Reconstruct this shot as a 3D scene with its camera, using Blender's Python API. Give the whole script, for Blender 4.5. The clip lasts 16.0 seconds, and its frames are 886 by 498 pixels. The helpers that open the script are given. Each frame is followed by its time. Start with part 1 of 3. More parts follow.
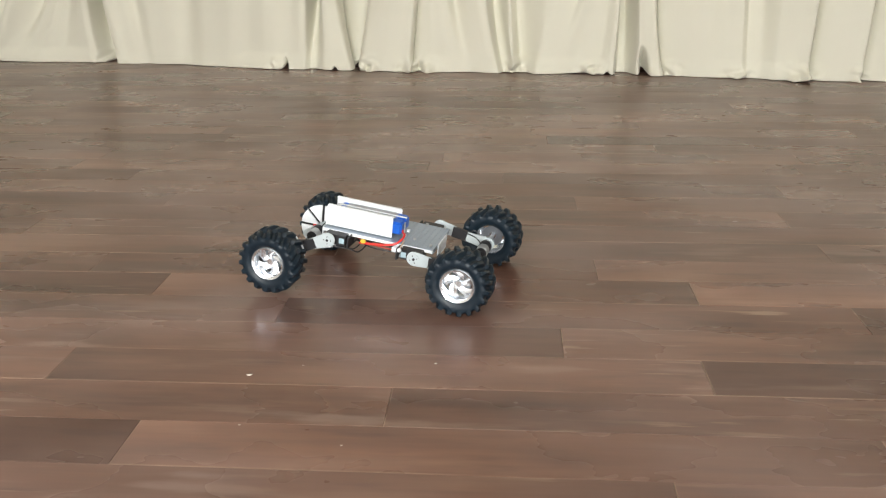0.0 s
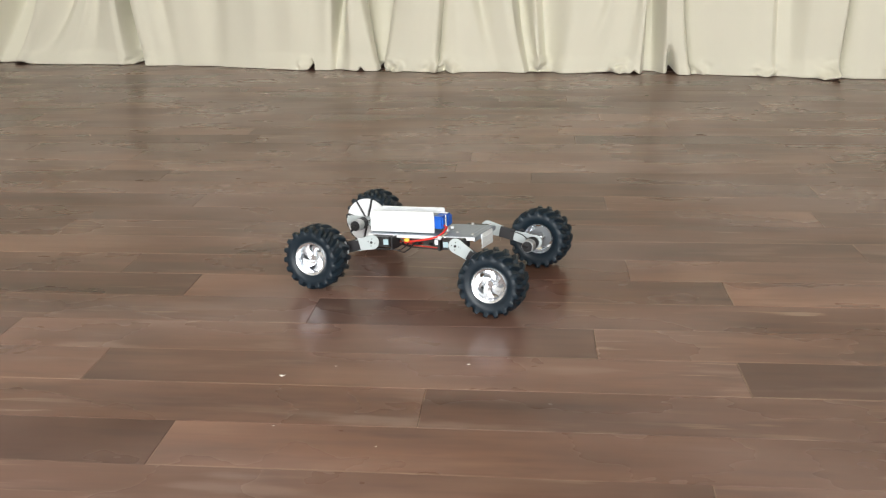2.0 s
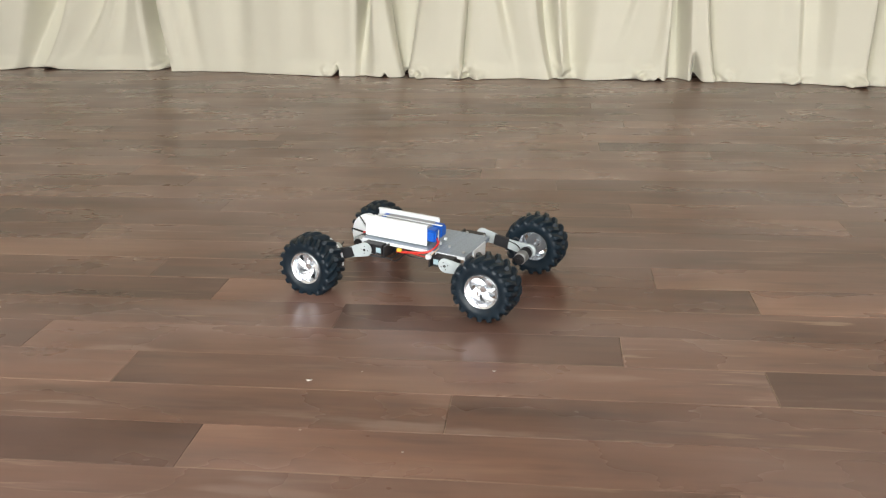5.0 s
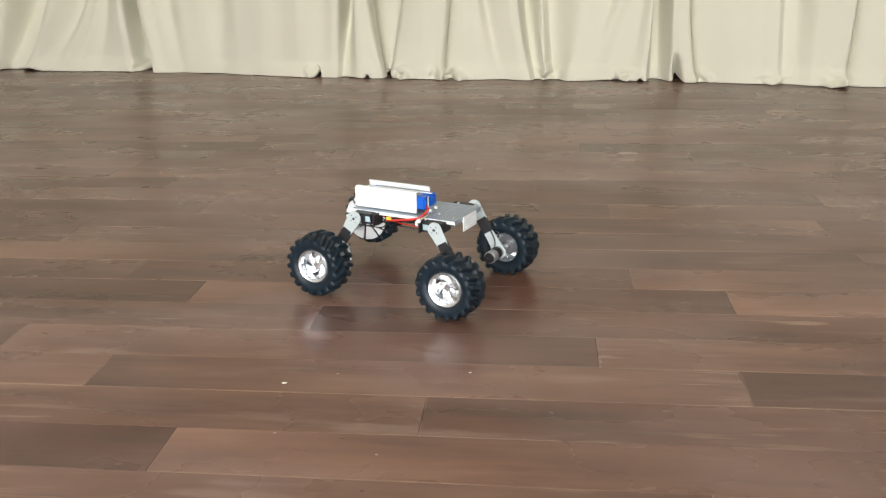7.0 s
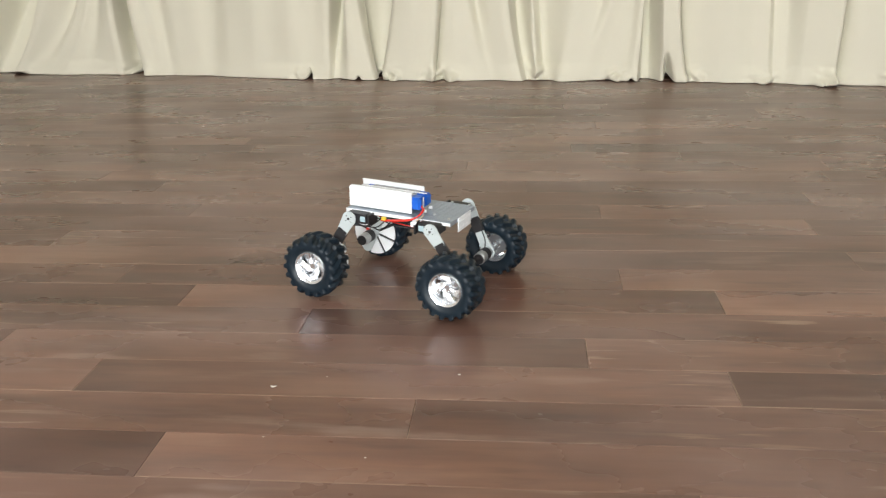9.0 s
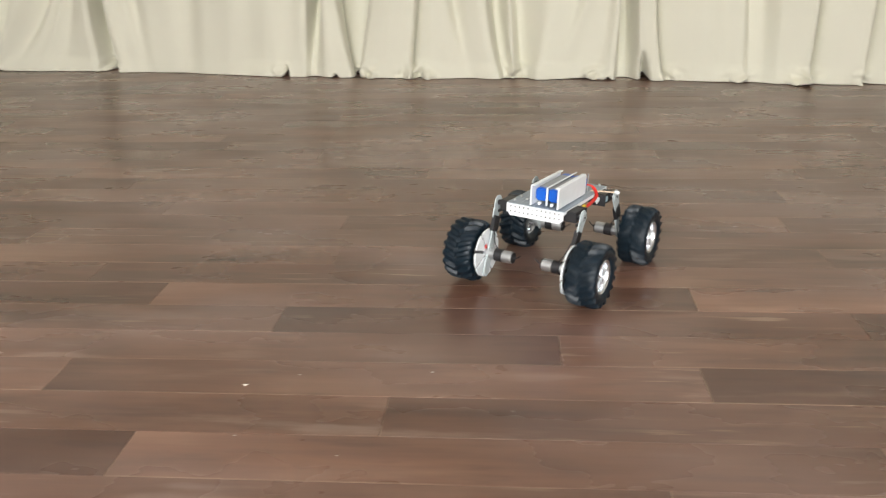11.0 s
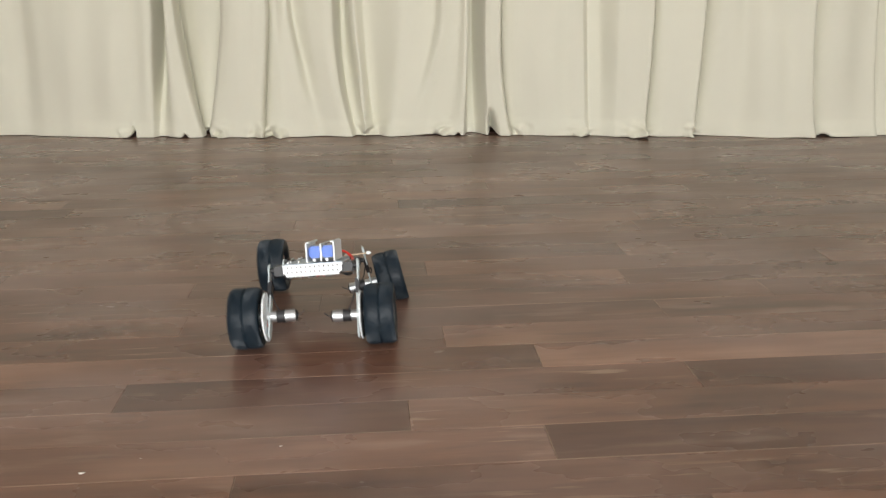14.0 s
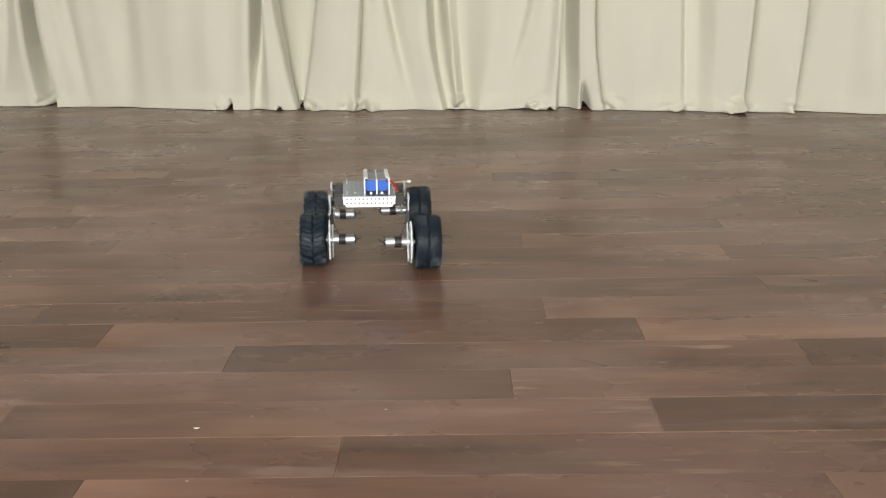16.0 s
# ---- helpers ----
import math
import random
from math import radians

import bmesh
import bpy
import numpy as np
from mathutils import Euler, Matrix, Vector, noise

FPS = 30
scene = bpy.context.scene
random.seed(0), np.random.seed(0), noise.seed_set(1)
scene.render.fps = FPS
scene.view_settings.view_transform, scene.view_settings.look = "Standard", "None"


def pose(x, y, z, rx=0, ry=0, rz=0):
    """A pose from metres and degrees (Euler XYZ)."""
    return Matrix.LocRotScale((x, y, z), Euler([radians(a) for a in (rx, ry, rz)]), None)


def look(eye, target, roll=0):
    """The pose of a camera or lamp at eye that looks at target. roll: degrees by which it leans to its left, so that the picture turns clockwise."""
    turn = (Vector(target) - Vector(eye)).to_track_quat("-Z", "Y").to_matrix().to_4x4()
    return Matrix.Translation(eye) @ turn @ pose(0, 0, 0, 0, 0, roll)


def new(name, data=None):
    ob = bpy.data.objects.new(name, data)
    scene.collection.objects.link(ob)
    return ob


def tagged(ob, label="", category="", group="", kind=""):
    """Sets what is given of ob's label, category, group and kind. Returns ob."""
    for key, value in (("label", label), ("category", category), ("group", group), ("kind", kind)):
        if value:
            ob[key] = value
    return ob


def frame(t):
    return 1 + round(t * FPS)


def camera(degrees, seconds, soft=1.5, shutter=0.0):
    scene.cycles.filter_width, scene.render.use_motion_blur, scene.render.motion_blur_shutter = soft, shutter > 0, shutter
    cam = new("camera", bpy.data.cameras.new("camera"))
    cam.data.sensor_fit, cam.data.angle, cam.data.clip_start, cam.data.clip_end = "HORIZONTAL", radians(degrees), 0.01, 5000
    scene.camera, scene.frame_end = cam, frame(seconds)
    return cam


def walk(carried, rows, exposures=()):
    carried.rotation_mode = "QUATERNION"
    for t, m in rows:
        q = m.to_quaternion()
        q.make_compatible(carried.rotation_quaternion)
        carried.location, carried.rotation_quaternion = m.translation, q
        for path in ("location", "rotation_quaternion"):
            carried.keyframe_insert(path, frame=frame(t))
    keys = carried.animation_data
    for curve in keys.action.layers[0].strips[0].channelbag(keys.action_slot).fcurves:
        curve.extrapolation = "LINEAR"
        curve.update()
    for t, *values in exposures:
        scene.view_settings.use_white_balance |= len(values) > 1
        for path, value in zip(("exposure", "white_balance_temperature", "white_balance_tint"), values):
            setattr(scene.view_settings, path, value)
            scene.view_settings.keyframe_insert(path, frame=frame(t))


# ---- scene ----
cam = camera(51.8, 16.0, soft=1.2, shutter=0.5)
PATH = [
    (0, (-0.09, 0.203, 0.649), (-0.227, 2.076, -0.039), -0.6),
    (0.5, (-0.092, 0.201, 0.651), (-0.225, 2.074, -0.04), -0.6),
    (1, (-0.095, 0.202, 0.65), (-0.245, 2.074, -0.039), -0.8),
    (1.5, (-0.099, 0.204, 0.648), (-0.271, 2.074, -0.039), -1.0),
    (2, (-0.106, 0.207, 0.648), (-0.292, 2.076, -0.039), -1.2),
    (2.5, (-0.111, 0.203, 0.65), (-0.323, 2.074, -0.025), -1.3),
    (3, (-0.115, 0.2, 0.65), (-0.343, 2.07, -0.022), -1.3),
    (3.5, (-0.118, 0.202, 0.651), (-0.357, 2.07, -0.021), -1.6),
    (4, (-0.117, 0.203, 0.649), (-0.357, 2.071, -0.024), -1.4),
    (6.5, (-0.106, 0.203, 0.652), (-0.318, 2.074, -0.022), -1.2),
    (7, (-0.097, 0.206, 0.651), (-0.3, 2.078, -0.022), -1.2),
    (7.5, (-0.089, 0.208, 0.654), (-0.279, 2.081, -0.022), -1.3),
    (8, (-0.089, 0.208, 0.655), (-0.276, 2.082, -0.018), -1.4),
    (8.5, (-0.088, 0.208, 0.653), (-0.28, 2.082, -0.019), -1.5),
    (10.8, (-0.083, 0.208, 0.654), (-0.268, 2.081, -0.022), -1.4),
    (11, (-0.077, 0.21, 0.651), (-0.225, 2.087, -0.026), -1.1),
    (11.5, (-0.04, 0.215, 0.652), (-0.064, 2.096, -0.028), -0.3),
    (12, (-0.009, 0.219, 0.659), (0.156, 2.094, -0.016), 0.5),
    (12.5, (-0.017, 0.22, 0.666), (0.176, 2.099, 0.008), 0.0),
    (13, (-0.03, 0.215, 0.682), (0.129, 2.108, 0.056), -0.5),
    (13.5, (-0.031, 0.211, 0.688), (0.144, 2.115, 0.101), -0.5),
    (14, (-0.041, 0.21, 0.681), (0.104, 2.119, 0.102), -0.6),
    (14.5, (-0.056, 0.212, 0.667), (0.031, 2.122, 0.079), -0.8),
    (15, (-0.062, 0.21, 0.661), (-0.017, 2.111, 0.043), -0.8),
    (15.5, (-0.072, 0.208, 0.664), (-0.067, 2.107, 0.037), -1.0),
    (16, (-0.084, 0.206, 0.668), (-0.113, 2.106, 0.045), -1.1),
]
walk(cam, [(t, look(eye, target, roll)) for t, eye, target, roll in PATH], exposures=[(0, -0.12), (11.0, -0.11), (12.2, -0.11), (13.0, -0.10), (13.5, -0.20), (14.0, -0.27), (15.0, -0.29), (16, -0.27)])

# ---- light: overcast daylight through the windows behind the camera ----
world = bpy.data.worlds.new("world")
scene.world = world
world.use_nodes = True
wn = world.node_tree.nodes
sky = wn.new("ShaderNodeTexSky")
sky.sky_type, sky.sun_disc = "NISHITA", False
sky.sun_elevation, sky.sun_rotation = radians(38), radians(160)
wn["Background"].inputs["Strength"].default_value = 0.12
world.node_tree.links.new(sky.outputs["Color"], wn["Background"].inputs["Color"])
sun = new("sun", bpy.data.lights.new("sun", "SUN"))
sun.data.energy, sun.data.angle, sun.data.color = 1.0, radians(12), (1, 0.96, 0.9)
sun.matrix_world = look((0.6, -6, 6), (0, 0, 0))
ROOM = dict(x0=-4.2, x1=4.4, y0=-3.6, y1=5.0, h=3.1)
WINDOWS = [(-2.5, -0.5), (-0.1, 1.9)]
SILL, HEAD = 0.7, 2.75
for xa, xb in WINDOWS:
    lamp = new("window_light", bpy.data.lights.new("window_light", "AREA"))
    lamp.data.shape, lamp.data.size, lamp.data.size_y = "RECTANGLE", xb - xa, HEAD - SILL
    lamp.data.energy, lamp.data.color = 274, (1.0, 0.99, 0.972)
    lamp.matrix_world = look(((xa + xb) / 2, ROOM["y0"] - 0.12, (SILL + HEAD) / 2), ((xa + xb) / 2, 2.0, (SILL + HEAD) / 2 - 0.6))

# ---- materials ----
def material(name, colour, rough=0.5, metal=0.0, vary=0.12, scale=60.0, bump=0.0, bump_scale=300.0, coat=0.0):
    m = bpy.data.materials.new(name)
    m.use_nodes = True
    n, l = m.node_tree.nodes, m.node_tree.links
    b = n["Principled BSDF"]
    co = n.new("ShaderNodeTexCoord")
    big, fine, ramp = n.new("ShaderNodeTexNoise"), n.new("ShaderNodeTexNoise"), n.new("ShaderNodeMix")
    big.inputs["Scale"].default_value, big.inputs["Detail"].default_value = scale, 4
    fine.inputs["Scale"].default_value, fine.inputs["Detail"].default_value = bump_scale, 3
    l.new(co.outputs["Object"], big.inputs["Vector"])
    l.new(co.outputs["Object"], fine.inputs["Vector"])
    ramp.data_type = "RGBA"
    ramp.inputs[6].default_value = (*[c * (1 - vary) for c in colour], 1)
    ramp.inputs[7].default_value = (*[min(1, c * (1 + vary)) for c in colour], 1)
    l.new(big.outputs["Fac"], ramp.inputs["Factor"])
    l.new(ramp.outputs[2], b.inputs["Base Color"])
    rr = n.new("ShaderNodeMapRange")
    rr.inputs["To Min"].default_value, rr.inputs["To Max"].default_value = max(0.02, rough * 0.8), min(1, rough * 1.2)
    l.new(fine.outputs["Fac"], rr.inputs["Value"])
    l.new(rr.outputs["Result"], b.inputs["Roughness"])
    b.inputs["Metallic"].default_value = metal
    b.inputs["Coat Weight"].default_value = coat
    if bump:
        bp = n.new("ShaderNodeBump")
        bp.inputs["Strength"].default_value, bp.inputs["Distance"].default_value = bump, 0.001
        l.new(fine.outputs["Fac"], bp.inputs["Height"])
        l.new(bp.outputs["Normal"], b.inputs["Normal"])
    return m


def laminate():
    """Brown laminate: long streaks of grain, knots, worn pale flecks; its tone comes from the board's own colour."""
    m = bpy.data.materials.new("laminate")
    m.use_nodes = True
    n, l = m.node_tree.nodes, m.node_tree.links
    b = n["Principled BSDF"]
    geo, info = n.new("ShaderNodeNewGeometry"), n.new("ShaderNodeObjectInfo")
    shift = n.new("ShaderNodeVectorMath")
    shift.operation = "MULTIPLY_ADD"
    mul = n.new("ShaderNodeCombineXYZ")
    rnd = n.new("ShaderNodeMath")
    rnd.operation, rnd.inputs[1].default_value = "MULTIPLY", 37.0
    l.new(info.outputs["Random"], rnd.inputs[0])
    for k in "XYZ":
        l.new(rnd.outputs[0], mul.inputs[k])
    shift.inputs[1].default_value = (1, 1, 1)
    l.new(geo.outputs["Position"], shift.inputs[0])
    l.new(mul.outputs[0], shift.inputs[2])

    def streak(sx, sy, detail):
        mp, nz = n.new("ShaderNodeMapping"), n.new("ShaderNodeTexNoise")
        mp.inputs["Scale"].default_value = (sx, sy, 1)
        nz.inputs["Scale"].default_value, nz.inputs["Detail"].default_value = 1.0, detail
        l.new(shift.outputs[0], mp.inputs["Vector"])
        l.new(mp.outputs[0], nz.inputs["Vector"])
        return nz.outputs["Fac"]

    def ramp(src, *stops):
        r = n.new("ShaderNodeValToRGB")
        r.color_ramp.interpolation = "EASE"
        while len(r.color_ramp.elements) < len(stops):
            r.color_ramp.elements.new(0.5)
        for e, (p, c) in zip(r.color_ramp.elements, stops):
            e.position, e.color = p, (*c, 1) if len(c) == 3 else c
        l.new(src, r.inputs[0])
        return r.outputs[0]

    def mix(a, c, fac, how="MIX"):
        x = n.new("ShaderNodeMix")
        x.data_type, x.blend_type = "RGBA", how
        l.new(a, x.inputs[6])
        l.new(c, x.inputs[7])
        if isinstance(fac, float):
            x.inputs[0].default_value = fac
        else:
            l.new(fac, x.inputs[0])
        return x.outputs[2]

    broad = ramp(streak(2.0, 9, 4), (0.32, (0.088, 0.044, 0.028)), (0.5, (0.138, 0.069, 0.043)), (0.68, (0.199, 0.112, 0.074)))
    grain = ramp(streak(2.6, 42, 4), (0.3, (0.90, 0.89, 0.89)), (0.7, (1.09, 1.09, 1.09)))
    fine = ramp(streak(6, 170, 3), (0.3, (0.96, 0.96, 0.96)), (0.7, (1.04, 1.04, 1.04)))
    col = mix(broad, grain, 1.0, "MULTIPLY")
    col = mix(col, fine, 1.0, "MULTIPLY")
    col = mix(col, info.outputs["Color"], 1.0, "MULTIPLY")
    flecks = ramp(streak(7, 80, 4), (0.58, (0, 0, 0)), (0.68, (1, 1, 1)))
    where = ramp(streak(1.6, 7, 2), (0.53, (0, 0, 0)), (0.66, (0.60, 0.60, 0.60)))
    spot = mix(flecks, where, 1.0, "MULTIPLY")
    pale = n.new("ShaderNodeRGB")
    pale.outputs[0].default_value = (0.36, 0.26, 0.18, 1)
    col = mix(col, pale.outputs[0], spot)
    # rubbed patches where the print has worn pale, broken up along the grain
    rubbed = ramp(streak(4.5, 24, 5), (0.53, (0, 0, 0)), (0.70, (1, 1, 1)))
    around = ramp(streak(1.2, 3.5, 2), (0.46, (0, 0, 0)), (0.62, (0.42, 0.42, 0.42)))
    faded = n.new("ShaderNodeRGB")
    faded.outputs[0].default_value = (0.300, 0.215, 0.168, 1)
    col = mix(col, faded.outputs[0], mix(rubbed, around, 1.0, "MULTIPLY"))
    darker = ramp(streak(5, 30, 4), (0.28, (0.62, 0.60, 0.60)), (0.44, (1, 1, 1)))
    col = mix(col, darker, 0.8, "MULTIPLY")
    # trodden dust and a painted-in pale glare lie across the boards, in soft patches
    haze_map, haze_noise = n.new("ShaderNodeMapping"), n.new("ShaderNodeTexNoise")
    haze_map.inputs["Scale"].default_value = (1.3, 2.4, 1)
    haze_noise.inputs["Scale"].default_value, haze_noise.inputs["Detail"].default_value = 1.0, 5
    l.new(geo.outputs["Position"], haze_map.inputs["Vector"])
    l.new(haze_map.outputs[0], haze_noise.inputs["Vector"])
    haze = ramp(haze_noise.outputs["Fac"], (0.38, (0.06, 0.06, 0.06)), (0.66, (0.46, 0.46, 0.46)))
    dust_glare = n.new("ShaderNodeRGB")
    dust_glare.outputs[0].default_value = (0.272, 0.190, 0.164, 1)
    col = mix(col, dust_glare.outputs[0], haze)
    # pale wear along some edges of each board
    gen, sep = n.new("ShaderNodeTexCoord"), n.new("ShaderNodeSeparateXYZ")
    l.new(gen.outputs["Generated"], sep.inputs[0])

    away, slope = n.new("ShaderNodeMath"), n.new("ShaderNodeMath")
    lean, fall = n.new("ShaderNodeMath"), n.new("ShaderNodeCombineColor")
    away.operation, away.inputs[1].default_value = "SUBTRACT", 0.5
    slope.operation, slope.inputs[1].default_value = "SUBTRACT", 0.5
    lean.operation, lean.inputs[2].default_value = "MULTIPLY_ADD", 1.0
    l.new(sep.outputs["X"], away.inputs[0])
    l.new(info.outputs["Alpha"], slope.inputs[0])
    l.new(away.outputs[0], lean.inputs[0])
    l.new(slope.outputs[0], lean.inputs[1])
    for k in ("Red", "Green", "Blue"):
        l.new(lean.outputs[0], fall.inputs[k])
    col = mix(col, fall.outputs[0], 1.0, "MULTIPLY")

    def edge(axis, width):
        d = n.new("ShaderNodeMath")
        d.operation = "LESS_THAN"
        d.inputs[1].default_value = width
        l.new(sep.outputs[axis], d.inputs[0])
        return d.outputs[0]
    both = n.new("ShaderNodeMath")
    both.operation = "MAXIMUM"
    l.new(edge("X", 0.0016), both.inputs[0])
    l.new(edge("Y", 0.024), both.inputs[1])
    rub = n.new("ShaderNodeMath")
    rub.operation = "MULTIPLY"
    l.new(both.outputs[0], rub.inputs[0])
    l.new(ramp(streak(1.3, 9, 3), (0.46, (0, 0, 0)), (0.62, (0.34, 0.34, 0.34))), rub.inputs[1])
    col = mix(col, pale.outputs[0], rub.outputs[0])
    tip = n.new("ShaderNodeMath")
    tip.operation = "MULTIPLY"
    l.new(edge("X", 0.0016), tip.inputs[0])
    l.new(ramp(streak(4, 18, 3), (0.38, (0, 0, 0)), (0.60, (0.40, 0.40, 0.40))), tip.inputs[1])
    col = mix(col, pale.outputs[0], tip.outputs[0])
    l.new(col, b.inputs["Base Color"])
    worn = ramp(streak(3, 5, 4), (0.3, (0.25, 0.25, 0.25)), (0.7, (0.33, 0.33, 0.33)))
    l.new(worn, b.inputs["Roughness"])
    b.inputs["Specular IOR Level"].default_value = 0.38
    return m


def cloth():
    m = material("cream_cloth", (0.685, 0.668, 0.552), 0.8, vary=0.03, scale=3.0, bump=0.25, bump_scale=900.0)
    b = m.node_tree.nodes["Principled BSDF"]
    b.inputs["Sheen Weight"].default_value = 0.25
    b.inputs["Sheen Roughness"].default_value = 0.4
    return m


LAMINATE = laminate()
CLOTH = cloth()
PLASTER = material("wall_paint", (0.44, 0.41, 0.36), 0.85, vary=0.05, scale=2.0, bump=0.2)
CEILING = material("ceiling_paint", (0.80, 0.80, 0.78), 0.9, vary=0.03, scale=2.0)
JOINT = material("floor_core", (0.19, 0.13, 0.095), 0.8)
RUBBER_GLOSS = 0.4
CARD = material("grey_card", (0.34, 0.35, 0.36), 0.6)
FRAME = material("white_window_frame", (0.8, 0.8, 0.78), 0.4)
RUBBER = material("black_rubber", (0.005, 0.013, 0.021), 0.42, vary=0.3, scale=90, bump=0.3, bump_scale=700)
RUBBER.node_tree.nodes["Principled BSDF"].inputs["Specular IOR Level"].default_value = RUBBER_GLOSS
CHROME = material("chrome", (0.88, 0.92, 0.96), 0.21, 0.9, vary=0.03)
WHITE = material("white_plastic", (0.80, 0.84, 0.86), 0.45, vary=0.05, scale=70)
LEGGREY = material("pale_grey_plastic", (0.47, 0.53, 0.54), 0.45, vary=0.07, scale=70)
ALU = material("brushed_aluminium", (0.35, 0.41, 0.48), 0.45, 0.5, vary=0.06, scale=120)
STEEL = material("motor_steel", (0.56, 0.58, 0.59), 0.40, 0.85, vary=0.08)
BLACK = material("black_plastic", (0.018, 0.018, 0.02), 0.5, vary=0.2)
DULL = material("dull_metal", (0.30, 0.32, 0.34), 0.35, 0.8, vary=0.2)
BLUE = material("blue_wrap", (0.008, 0.105, 0.52), 0.35, vary=0.12, scale=80)
RED = material("red_wire", (0.62, 0.03, 0.02), 0.4)
YELLOW = material("yellow_plug", (0.75, 0.55, 0.06), 0.45)
CYAN = material("pale_blue_label", (0.36, 0.50, 0.55), 0.5)
BEIGE = material("beige_stick", (0.72, 0.58, 0.42), 0.5)
CRUMB = material("pale_crumb", (0.56, 0.51, 0.45), 0.8)


# ---- mesh helpers ----
def part(name, bm, mat, parent=None, label="", smooth=True, m=None):
    me = bpy.data.meshes.new(name)
    bm.normal_update()
    bm.to_mesh(me)
    bm.free()
    me.materials.append(mat)
    if smooth:
        me.shade_smooth()
        me.set_sharp_from_angle(angle=radians(35))
    ob = new(name, me)
    if parent is not None:
        ob.parent = parent
    if m is not None:
        ob.matrix_basis = m
    return tagged(ob, label)


def box(bm, x0, x1, y0, y1, z0, z1, bevel=0.0, m=None):
    r = bmesh.ops.create_cube(bm, size=1)["verts"]
    for v in r:
        v.co = Vector(((x0 + x1) / 2 + v.co.x * (x1 - x0), (y0 + y1) / 2 + v.co.y * (y1 - y0), (z0 + z1) / 2 + v.co.z * (z1 - z0)))
    if bevel:
        es = {e for v in r for e in v.link_edges}
        r = bmesh.ops.bevel(bm, geom=list(es), offset=bevel, segments=2, affect="EDGES")["verts"]
    if m is not None:
        bmesh.ops.transform(bm, matrix=m, verts=list({v for v in r}))
    return bm


def rod(bm, a, b, r, seg=20, r2=None, bevel=0.0):
    a, b = Vector(a), Vector(b)
    q = (b - a).to_track_quat("Z", "Y").to_matrix().to_4x4()
    ret = bmesh.ops.create_cone(bm, cap_ends=True, segments=seg, radius1=r, radius2=r if r2 is None else r2, depth=(b - a).length,
                                matrix=Matrix.Translation((a + b) / 2) @ q)
    if bevel:
        caps = [e for e in {e for v in ret["verts"] for e in v.link_edges} if any(len(f.verts) > 4 for f in e.link_faces)]
        bmesh.ops.bevel(bm, geom=caps, offset=bevel, segments=2, affect="EDGES")
    return bm


def lathe(bm, profile, seg=48, closed=False):
    """Turns (radius, y) points round the Y axis."""
    rings = []
    for k in range(seg):
        a = 2 * math.pi * k / seg
        rings.append([bm.verts.new((r * math.cos(a), y, r * math.sin(a))) for r, y in profile])
    n = len(profile)
    for k in range(seg):
        p, q = rings[k], rings[(k + 1) % seg]
        for i in range(n if closed else n - 1):
            j = (i + 1) % n
            bm.faces.new((p[i], p[j], q[j], q[i]))
    return bm


def extrude(bm, outline, y0, y1):
    """A plate: an outline in x and z, from y0 to y1."""
    a = [bm.verts.new((x, y0, z)) for x, z in outline]
    b = [bm.verts.new((x, y1, z)) for x, z in outline]
    bm.faces.new(a)
    bm.faces.new(b[::-1])
    for i in range(len(a)):
        j = (i + 1) % len(a)
        bm.faces.new((a[j], a[i], b[i], b[j]))
    bmesh.ops.recalc_face_normals(bm, faces=bm.faces[:])
    return bm


def tube(name, points, r, mat, parent, label=""):
    bm = bmesh.new()
    pts = [Vector(p) for p in points]
    fine = []
    for i in range(len(pts) - 1):
        p0, p1, p2, p3 = pts[max(i - 1, 0)], pts[i], pts[i + 1], pts[min(i + 2, len(pts) - 1)]
        for k in range(5):
            u = k / 5
            fine.append(0.5 * ((2 * p1) + (p2 - p0) * u + (2 * p0 - 5 * p1 + 4 * p2 - p3) * u * u + (3 * p1 - p0 - 3 * p2 + p3) * u ** 3))
    fine.append(pts[-1])
    rings = []
    for i, p in enumerate(fine):
        d = (fine[min(i + 1, len(fine) - 1)] - fine[max(i - 1, 0)]).normalized()
        q = d.to_track_quat("Z", "Y")
        rings.append([bm.verts.new(p + q @ Vector((r * math.cos(a), r * math.sin(a), 0))) for a in (2 * math.pi * k / 8 for k in range(8))])
    for p, q in zip(rings, rings[1:]):
        for k in range(8):
            bm.faces.new((p[k], p[(k + 1) % 8], q[(k + 1) % 8], q[k]))
    bm.faces.new(rings[0][::-1])
    bm.faces.new(rings[-1])
    return part(name, bm, mat, parent, label)


